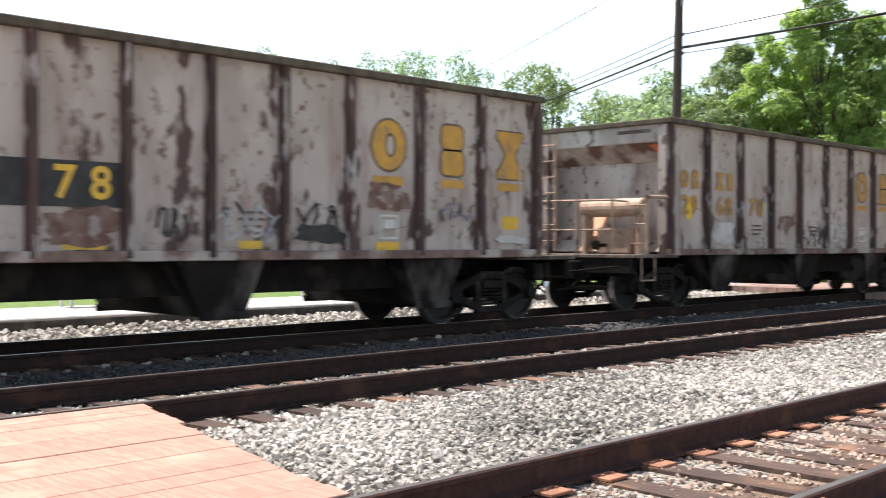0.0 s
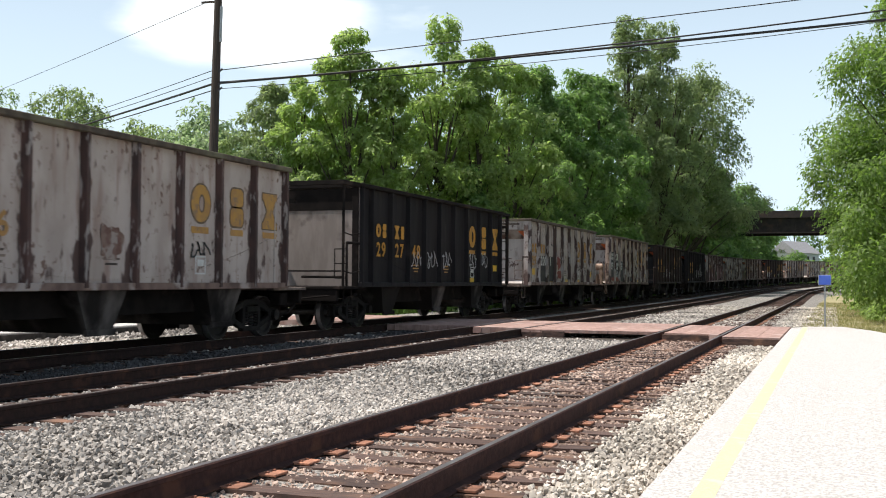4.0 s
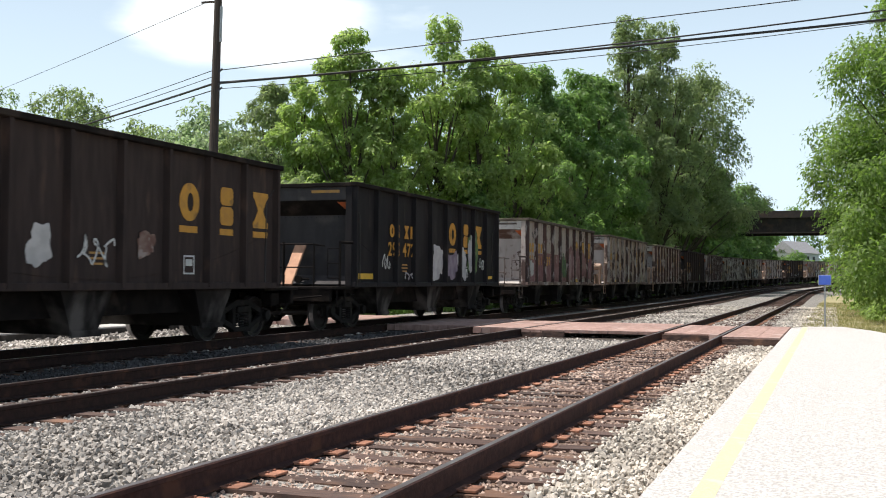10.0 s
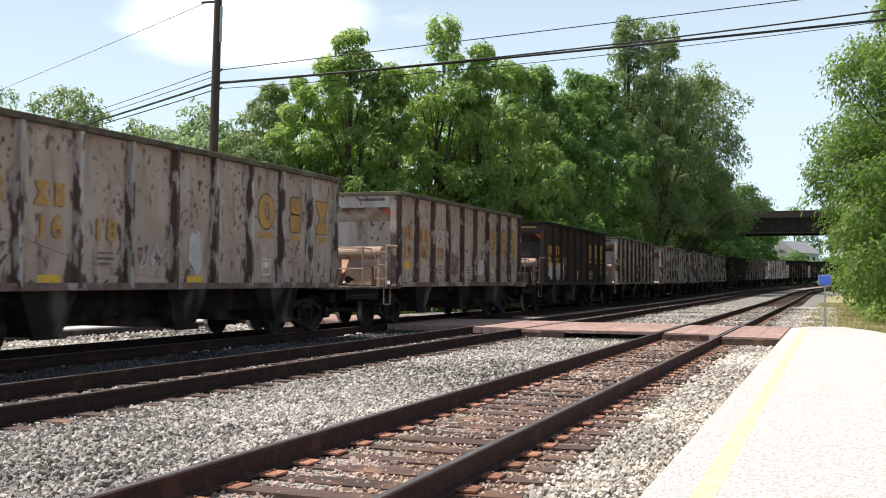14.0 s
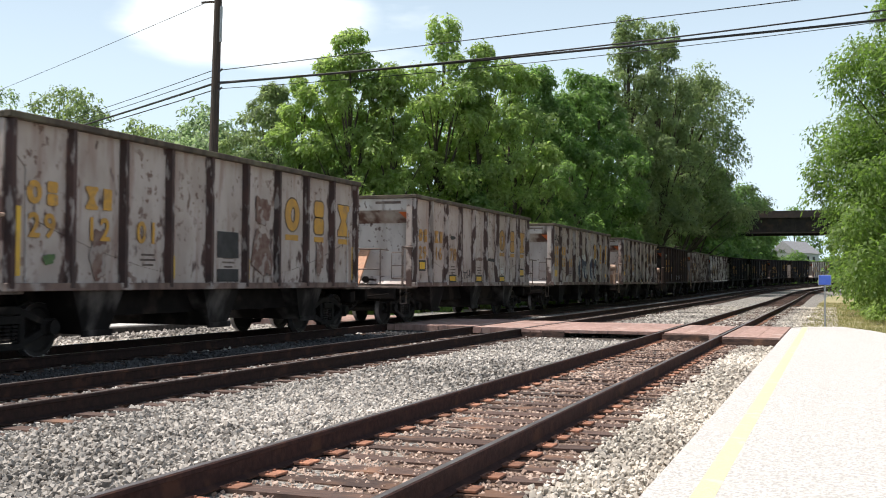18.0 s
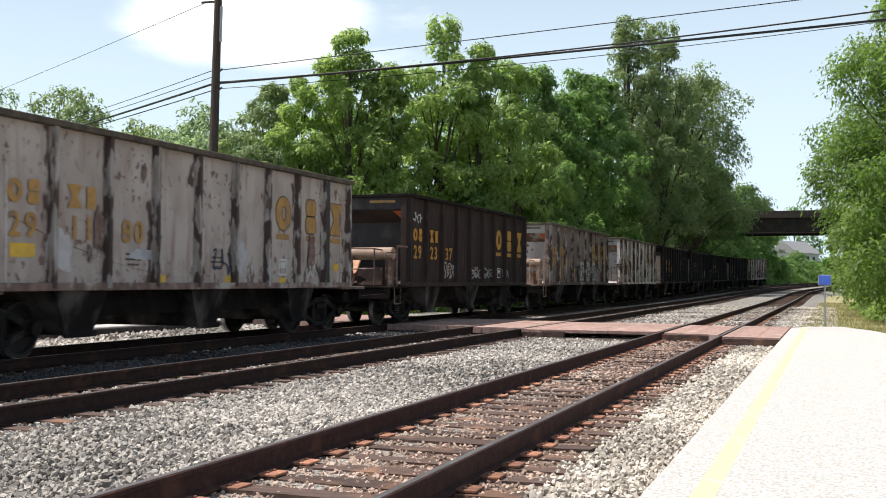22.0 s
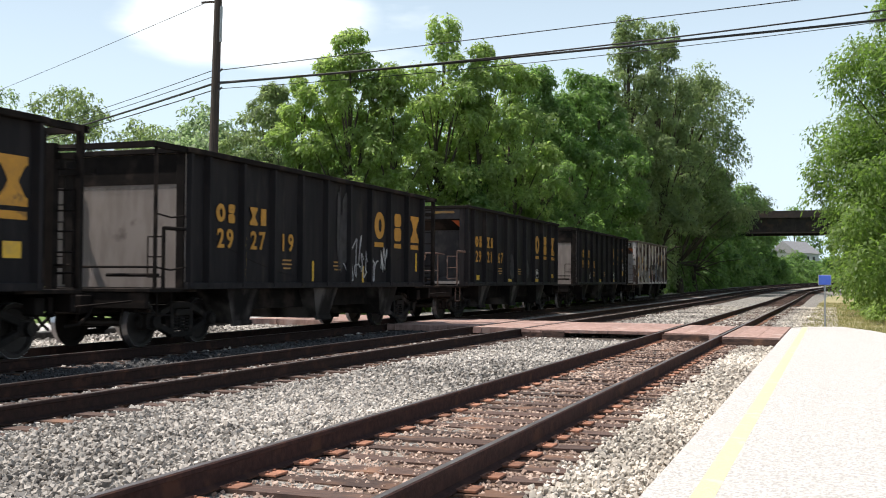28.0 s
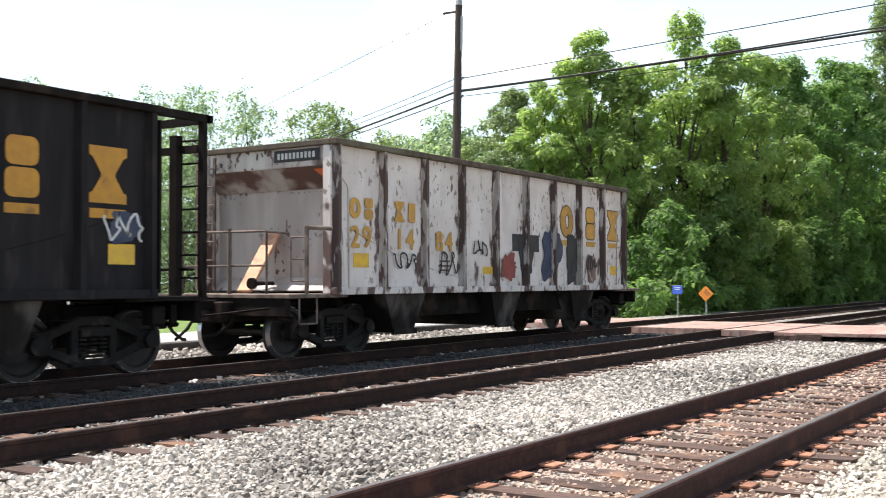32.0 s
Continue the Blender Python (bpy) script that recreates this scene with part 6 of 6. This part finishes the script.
W, N, T, K, B = M_CAR_WHITE, M_CAR_CLEAN, M_CAR_TAN, M_CAR_BLACK, M_CAR_BROWN
LOW = ((0, 1.30, 0.5, 0.1), (3, 1.30, 0.42, 0.1), (6, 1.24, 0.4, 0.12))
CARS = [
    hopper_car("white hopper car with rust-brown posts and a black number panel", W, M_POST_RUST, M_LETTER, [(2, "7 8", M_PATCH)], number_z=1.88, panels=10, uneven="wide", marks_at=None,
               patches=((2, 1.22, 0.5, 0.11), (4, 1.22, 0.34, 0.10), (6, 1.2, 0.42, 0.12), (8, 1.56, 0.36, 0.2)),
               marks=[("block", 1.55, 1.88, 2.0, 0.50, "black"), ("blob", 2, 1.40, 0.9, 0.4, "rust"), ("blob", 6, 1.88, 0.70, 0.40, "rust"), ("scrawl", 4, 1.5, 1.0, 0.5, "silver"), ("scrawl", 3, 1.45, 0.4, 0.4, "black"), ("scrawl", 5, 1.55, 0.8, 0.5, "black"), ("blob", 5, 1.36, 0.8, 0.22, "black"), ("scrawl", 7, 1.7, 0.6, 0.3, "violet"), ("blob", 8, 1.3, 0.7, 0.12, "pale")]),
    hopper_car("cream-white hopper car, its end rusty orange, with tan reservoir", W, M_POST_RUST, M_LETTER_OLD, [(0, "29"), (1, "68"), (2, "70")], tank=True, frame_mat=M_TANK,
               marks=[("scrawl", 4, 1.45, 0.8, 0.5, "black"), ("scrawl", 5, 1.45, 0.8, 0.5, "white"), ("blob", 1, 1.45, 0.8, 0.4, "pale"), ("blob", 3, 1.7, 0.7, 0.3, "rust")], patches=((0, 1.92, 0.2, 0.4),)),
    hopper_car("dark grey-black hopper car with yellow numbers", K, K, M_LETTER, [(0, "29"), (1, "21"), (2, "71")], marks=[("scrawl", 5, 1.4, 0.7, 0.3, "pale"), ("blob", 4, 1.35, 0.4, 0.3, "violet")], patches=LOW, frame_mat=M_UNDER),
    hopper_car("white hopper car with rust-brown posts and salmon end brace", W, M_POST_RUST, M_LETTER_OLD, [(0, "29"), (1, "15"), (2, "86")], patches=((0, 1.5, 0.45, 0.22),),
               marks=[("scrawl", 1, 1.45, 0.7, 0.4, "black"), ("blob", 4, 1.8, 0.5, 0.6, "rust"), ("scrawl", 6, 1.75, 0.6, 0.3, "black")]),
    hopper_car("black hopper car whose rim overhangs an open end frame", K, K, M_LETTER, [(0, "29"), (1, "27"), (2, "48")], "frame", panels=10, uneven="late", patches=((6, 1.22, 0.4, 0.14), (8, 1.62, 0.4, 0.2)), corner=False,
               marks=[("scrawl", 6, 1.82, 0.95, 0.5, "silver"), ("scrawl", 7, 1.86, 0.8, 0.5, "silver"), ("scrawl", 4, 1.8, 0.9, 0.5, "silver"), ("scrawl", 3, 1.8, 0.9, 0.5, "silver"), ("scrawl", 2, 1.8, 0.8, 0.45, "silver")]),
    hopper_car("white hopper car with black number patch and faded yellow numbers", M_CAR_MID, M_POST_MIX, M_LETTER_OLD, [(0, "29"), (1.1, "200", M_CHALK), (2, "1", M_CHALK)], patches=((0, 1.56, 0.42, 0.24), (2.2, 1.2, 0.42, 0.14), (4.2, 1.2, 0.4, 0.12), (6, 1.2, 0.36, 0.1), (8, 1.5, 0.3, 0.24)),
               marks=[("block", 1.15, 1.68, 0.95, 1.02, "black"), ("block", 2.15, 1.68, 0.90, 1.02, "black"), ("blob", 3.1, 1.95, 0.55, 0.5, "red"), ("blob", 3.2, 1.45, 0.8, 0.3, "red"), ("blob", 2.4, 2.66, 0.3, 0.12, "black"), ("blob", 2.1, 2.68, 0.2, 0.06, "black"), ("scrawl", 5.2, 1.35, 0.5, 0.4, "rust"),
                      ("scrawl", 6, 1.75, 0.7, 0.3, "black"), ("scrawl", 7, 1.6, 0.6, 0.5, "black"), ("blob", 7.6, 1.9, 0.2, 1.3, "rust"), ("blob", 3.2, 2.4, 0.2, 0.3, "rust")]),
    hopper_car("cream hopper car with black number panel and tan reservoir", T, M_POST_MIX, M_LETTER, [(0, "29", M_CHALK), (1, "20", M_CHALK), (2, "65", M_CHALK)], tank=True, frame_mat=M_TANK, marks_mat=M_CHALK,
               patches=((0, 1.5, 0.42, 0.2), (2, 1.22, 0.34, 0.12), (6, 1.2, 0.4, 0.12), (8, 1.55, 0.25, 0.22)),
               marks=[("block", 0.05, 2.02, 1.15, 1.40, "black"), ("block", 1.0, 1.9, 1.12, 1.5, "black"), ("block", 2.0, 1.72, 1.0, 1.1, "black"), ("scrawl", 1, 1.55, 0.7, 0.4, "white"), ("blob", 3, 1.62, 0.6, 0.75, "rust"), ("blob", 3, 1.72, 0.25, 0.3, "pale"),
                      ("blob", 0.6, 1.18, 2.2, 0.2, "red"), ("scrawl", 4.2, 1.75, 0.8, 0.8, "pale"), ("scrawl", 5.2, 1.75, 0.8, 0.7, "pale"), ("blob", 4.2, 1.2, 0.7, 0.2, "black"), ("blob", 7, 1.6, 0.35, 0.6, "rust"), ("blob", 8, 1.75, 0.4, 0.25, "pale")]),
    hopper_car("dark brown hopper car with yellow numbers and white tags", B, B, M_LETTER, [(0, "29"), (1, "23"), (2, "82")], frame_mat=M_RUST, fold=B,
               marks=[("scrawl", 2, 1.65, 0.6, 0.5, "silver"), ("blob", 3, 1.7, 0.5, 0.6, "pale"), ("scrawl", 4, 1.65, 0.8, 0.5, "white"), ("blob", 5, 1.8, 0.5, 0.4, "rust")], patches=()),
    hopper_car("black hopper car with silver and green sprayed lettering", K, K, M_LETTER, [(1.43, "291"), (2.22, "472")], marks_at=(1.43, 2.22), number_z=2.0, emblem=(5, 6, 7), patches=((0, 1.30, 0.9, 0.14), (8, 1.30, 0.5, 0.1)), fold=M_UNDER, frame_mat=M_UNDER,
               marks=[("scrawl", 1, 1.7, 0.5, 0.4, "white"), ("blob", 4, 1.55, 0.9, 0.9, "silver"), ("blob", 5, 1.55, 0.9, 0.8, "violet"), ("blob", 5.7, 1.55, 0.8, 0.9, "silver"), ("blob", 6.5, 1.75, 0.9, 1.5, "green"), ("blob", 6.4, 1.7, 0.6, 1.3, "silver"), ("scrawl", 7.2, 1.75, 0.5, 0.4, "white"), ("scrawl", 2.3, 1.33, 0.8, 0.2, "silver")]),
    hopper_car("white hopper car with large faded pink and maroon sprayed lettering", W, M_POST_RUST, M_LETTER, [(0, "29"), (1, "11"), (2, "39")], patches=((2.6, 1.26, 0.4, 0.12), (4.6, 1.22, 0.5, 0.12), (6, 1.22, 0.5, 0.12)),
               marks=[("block", 1.0, 1.66, 1.1, 1.1, "maroon"), ("block", 2.0, 1.66, 1.1, 1.14, "maroon"), ("block", 3.0, 1.66, 1.1, 1.12, "maroon"), ("block", 4.1, 1.62, 1.1, 1.05, "maroon"), ("block", 0.15, 1.55, 0.8, 0.85, "maroon"), ("blob", 0.4, 1.45, 0.6, 0.7, "maroon"), ("blob", 0, 1.68, 0.5, 0.62, "pale"),
                      ("blob", 5, 1.72, 1.15, 1.3, "maroon"), ("blob", 6, 1.66, 1.15, 1.2, "maroon"), ("blob", 7, 1.66, 1.15, 1.15, "maroon"), ("blob", 8, 1.55, 0.9, 0.95, "maroon"), ("blob", 4.0, 1.6, 0.7, 1.0, "green"),
                      ("blob", 4.75, 1.75, 0.85, 1.1, "pink"), ("blob", 5.5, 1.72, 0.6, 1.05, "pink"), ("blob", 6.3, 1.62, 0.6, 1.0, "pink"), ("blob", 7.1, 1.62, 0.8, 0.9, "pink"), ("blob", 8, 1.6, 0.5, 0.65, "pale"), ("blob", 4.7, 1.85, 0.2, 0.24, "maroon"), ("blob", 2.6, 1.5, 0.5, 0.3, "pink"), ("scrawl", 0.3, 2.95, 0.8, 0.3, "black")]),
    hopper_car("rust-stained cream hopper car with tan reservoir on its end", T, M_POST_MIX, M_LETTER_OLD, [(0, "29"), (1, "16"), (2, "18")], tank=True, frame_mat=M_TANK, patches=((1, 1.2, 0.5, 0.14), (4, 1.2, 0.5, 0.14)),
               marks=[("scrawl", 0, 1.5, 0.7, 0.4, "black"), ("blob", 4, 1.7, 0.4, 0.7, "pale"), ("scrawl", 3, 1.6, 0.6, 0.4, "pale")]),
    hopper_car("cream hopper car streaked with rust, tan reservoir on its end", T, M_POST_RUST, M_LETTER_OLD, [(0, "29"), (1, "16"), (2, "38")], tank=True, frame_mat=M_TANK, marks=[("blob", 3, 1.7, 0.8, 0.6, "rust"), ("blob", 5, 1.6, 0.6, 0.5, "pale")]),
    hopper_car("dark brown hopper car with a white sprayed tag", B, B, M_LETTER, [(0, "29"), (1, "22"), (2, "59")], tank=True, fold=B, patches=((0, 1.9, 0.07, 0.8), (4, 1.45, 0.1, 0.4), (8, 1.7, 0.1, 0.5)),
               marks=[("blob", 0.2, 1.45, 0.62, 0.72, "white"), ("blob", 0.7, 1.45, 0.62, 0.74, "white"), ("blob", 1.2, 1.47, 0.6, 0.74, "white"), ("blob", 1.7, 1.47, 0.5, 0.7, "white"), ("scrawl", 1, 1.45, 1.7, 0.6, "violet"), ("blob", 6.2, 1.25, 0.5, 0.5, "green")], frame_mat=M_RUST),
    hopper_car("white hopper car with flaking rusty posts and tan reservoir", W, M_POST_RUST, M_LETTER, [(0, "29"), (1, "12"), (2, "01")], tank=True, frame_mat=M_TANK,
               marks=[("block", 4, 1.87, 0.75, 0.5, "black"), ("block", 4, 1.22, 0.75, 0.24, "black"), ("blob", 1, 1.5, 0.4, 0.7, "rust"), ("blob", 5, 1.6, 0.7, 0.9, "rust"), ("blob", 5, 2.6, 0.5, 0.6, "rust"), ("blob", 7, 1.7, 0.3, 0.8, "rust"), ("blob", 0.1, 1.5, 0.22, 0.16, "green")],
               patches=((-0.38, 1.75, 0.09, 1.0), (2.6, 1.42, 0.09, 0.4), (4.6, 1.42, 0.09, 0.4), (6.6, 1.4, 0.08, 0.4), (8.4, 1.6, 0.09, 0.8)), box_mark=False),
    hopper_car("white hopper car with salmon end brace and yellow reflectors", W, M_POST_MIX, M_LETTER_OLD, [(0, "29"), (1, "16"), (2, "70")], backed=True, patches=((0, 1.62, 0.4, 0.2), (2, 1.26, 0.5, 0.14), (4, 1.26, 0.5, 0.14), (6, 1.26, 0.5, 0.14), (8, 1.5, 0.5, 0.2)),
               marks=[("scrawl", 3, 1.4, 0.7, 0.3, "black"), ("blob", 2, 2.5, 0.5, 0.1, "black"), ("blob", 5, 1.9, 0.7, 0.12, "black"), ("blob", 4, 1.9, 0.6, 0.12, "rust")]),
    hopper_car("white hopper car with white-edged dark blue sprayed lettering", W, M_POST_MIX, M_LETTER, [(0, "29"), (1, "20"), (2, "66")],
               marks=[("scrawl", 0.2, 3.0, 0.9, 0.3, "black"), ("scrawl", 0.1, 2.72, 0.5, 0.16, "black"), ("blob", 3.55, 1.62, 1.1, 1.05, "white"), ("blob", 4.3, 1.62, 1.0, 1.05, "white"), ("blob", 5.3, 1.62, 0.85, 1.05, "white"), ("blob", 5.85, 1.62, 0.8, 1.05, "white"), ("blob", 3.55, 1.62, 0.95, 0.9, "navy"), ("blob", 4.3, 1.62, 0.86, 0.9, "navy"), ("blob", 5.3, 1.62, 0.72, 0.9, "navy"), ("blob", 5.85, 1.62, 0.62, 0.9, "navy"), ("scrawl", 3.55, 1.62, 0.5, 0.5, "white"), ("scrawl", 4.3, 1.62, 0.5, 0.6, "white"), ("scrawl", 5.3, 1.62, 0.4, 0.5, "white"), ("scrawl", 5.85, 1.62, 0.3, 0.6, "white"), ("scrawl", 2.1, 1.6, 0.7, 0.4, "violet")], patches=((0, 1.52, 0.42, 0.26), (8, 1.46, 0.3, 0.16)), box_mark=False),
    hopper_car("white hopper car with rusty posts, one painted black", W, M_POST_MIX, M_LETTER_OLD, [(0, "29"), (1, "11"), (2, "80")], tank=True, frame_mat=M_TANK, stripe=7.5,
               marks=[("blob", 0.6, 1.4, 0.5, 0.7, "pale"), ("blob", 2.2, 1.62, 0.6, 0.2, "silver"), ("scrawl", 4.2, 1.55, 0.8, 0.5, "navy"), ("blob", 4.6, 1.45, 0.5, 0.7, "silver"), ("blob", 1.3, 2.0, 0.2, 0.7, "rust"), ("blob", 7, 1.8, 0.3, 0.8, "rust"), ("scrawl", 7, 1.4, 0.5, 0.3, "white"), ("blob", 2.2, 3.0, 0.1, 0.3, "rust"), ("blob", 3.5, 2.8, 0.25, 0.1, "rust")], patches=((0, 1.62, 0.5, 0.2), (2.6, 1.22, 0.34, 0.12), (4.4, 1.22, 0.4, 0.12), (6, 1.2, 0.3, 0.1), (8, 1.5, 0.26, 0.18))),
    hopper_car("dark brown hopper car with a long white tag", B, B, M_LETTER, [(0, "29"), (1, "23"), (2, "37")], fold=B, tank=True, marks=[("scrawl", 2.0, 1.5, 1.2, 0.5, "silver"), ("scrawl", 4.5, 1.45, 2.4, 0.35, "silver"), ("scrawl", 6.6, 1.45, 0.8, 0.3, "silver"), ("scrawl", 0, 2.95, 0.6, 0.3, "white")], patches=((7.6, 1.3, 0.4, 0.12),), frame_mat=M_RUST),
    hopper_car("pinkish tan hopper car with silver sprayed lettering and tan reservoir", M_CAR_PINK, M_POST_MIX, M_LETTER, [(0, "29"), (1, "13"), (2, "40")], tank=True, frame_mat=M_TANK, patches=((0.9, 1.6, 0.1, 0.6), (3, 1.5, 0.12, 0.5), (5, 1.4, 0.1, 0.4)),
               marks=[("block", 5.2, 1.65, 3.6, 0.85, "pale"), ("scrawl", 5.2, 1.62, 3.3, 0.75, "black"), ("scrawl", 3.2, 1.6, 0.6, 0.8, "black"), ("blob", 0.2, 1.5, 0.2, 0.18, "green")]),
    hopper_car("clean white hopper car with grey posts and salmon brace", N, M_POST_MIX, M_LETTER_OLD, [(0, "29"), (1, "16"), (2, "46")], patches=((0, 1.42, 0.9, 0.12), (2.3, 1.2, 0.4, 0.12), (4.4, 1.2, 0.4, 0.12), (8, 1.25, 0.5, 0.12)),
               marks=[("blob", 1.2, 1.85, 0.35, 0.5, "rust"), ("scrawl", 3.6, 1.55, 0.5, 0.4, "black"), ("blob", 4.6, 1.6, 0.2, 0.8, "rust")]),
    hopper_car("black hopper car whose rim overhangs an open grey-brown end", K, K, M_LETTER, [(0, "29"), (1, "28"), (2, "15")], "frame", panels=10, uneven="late", patches=((3, 1.22, 0.5, 0.14), (6, 1.22, 0.42, 0.12), (8, 1.62, 0.36, 0.24), (1, 1.6, 0.4, 0.15)), corner=False),
    hopper_car("black hopper car with an outlined white tag and grey-brown end", K, K, M_LETTER, [(0, "29"), (1, "27"), (2, "19")], "frame", panels=10, uneven="late", patches=((0.6, 1.6, 0.09, 0.9), (3, 1.4, 0.08, 0.45), (5.2, 1.35, 0.1, 0.4), (8.1, 1.7, 0.1, 0.5)), corner=False, box_mark=False,
               marks=[("scrawl", 4.7, 1.65, 1.1, 1.15, "silver"), ("scrawl", 5.5, 1.45, 0.9, 0.75, "silver"), ("blob", 4.05, 2.2, 0.16, 2.0, "dust"), ("blob", 4.3, 2.3, 0.5, 1.7, "dust"), ("scrawl", 6.2, 1.7, 0.4, 0.7, "white")]),
    hopper_car("black hopper car with salmon brace on a brown end", K, K, M_LETTER, [(0, "29"), (1, "21"), (2, "67")], panels=10, uneven="late", patches=((0, 1.3, 0.3, 0.16), (3, 1.22, 0.4, 0.1), (6, 1.22, 0.42, 0.12), (8, 1.4, 0.3, 0.16)), fold=M_UNDER, frame_mat=M_RUST,
               marks=[("blob", 3.2, 1.45, 0.5, 0.8, "dust"), ("blob", 4.8, 1.5, 0.5, 0.7, "dust"), ("scrawl", 4.8, 1.5, 0.35, 0.4, "dust")]),
    hopper_car("black hopper car with overhanging rim, grey-brown end and blue tag", K, K, M_LETTER, [(-0.13, "29"), (0.87, "29"), (1.87, "40")], "frame", marks_at=(-0.13, 0.87), emblem=(5.8, 6.8, 7.82), panels=10, uneven="late", patches=((3.3, 1.22, 0.5, 0.14), (6, 1.22, 0.42, 0.12), (8, 1.60, 0.42, 0.26)), corner=False,
               marks=[("blob", 8.05, 1.95, 0.55, 0.36, "navy"), ("scrawl", 8.05, 1.95, 0.6, 0.38, "white"), ("scrawl", 1.4, 1.45, 0.6, 0.35, "pale")]),
    hopper_car("last car, a white hopper with black sprayed lettering", N, M_POST_MIX, M_LETTER, [(0, "29"), (1, "14"), (2, "84")], plate=True, patches=((0, 1.60, 0.42, 0.24), (3.3, 1.46, 0.5, 0.14), (5.3, 1.46, 0.3, 0.12), (8, 1.5, 0.34, 0.22)),
               marks=[("block", 4.5, 2.05, 1.15, 0.36, "black"), ("blob", 4.5, 1.5, 0.55, 1.0, "black"), ("blob", 5.4, 1.6, 0.9, 1.1, "navy"), ("blob", 6.2, 1.5, 0.6, 1.0, "black"), ("blob", 3.9, 1.35, 0.5, 0.6, "red"), ("blob", 7, 1.4, 0.5, 0.6, "rust"), ("scrawl", 2.1, 1.6, 0.7, 0.5, "black"), ("scrawl", 3, 1.9, 0.5, 0.3, "black"), ("scrawl", 1, 1.6, 0.7, 0.3, "black"), ("scrawl", 7, 1.7, 0.5, 0.4, "black")]),
]


def train_place(t):
    """How far the train has run along the line: the leading end of car number 5 at t seconds; it gathers speed gently."""
    return 77.40 - 9.5324 * t - 0.041289 * t ** 2 - 7.1523e-4 * t ** 3 + 1.6923e-5 * t ** 4


def motions():
    for i, car in enumerate(CARS):
        rows = []
        for t in range(33):      # one row a second
            y = train_place(t) + PITCH * (i - 5) + HALF
            dx, dz, a = bend(y)
            grade = math.degrees(math.atan(1.4e-4 * max(y - 60.0, 0)))
            rows.append((float(t), pose(TRACK_C + dx, y, dz, grade, 0, -math.degrees(a))))
        walk(car, rows)


motions()
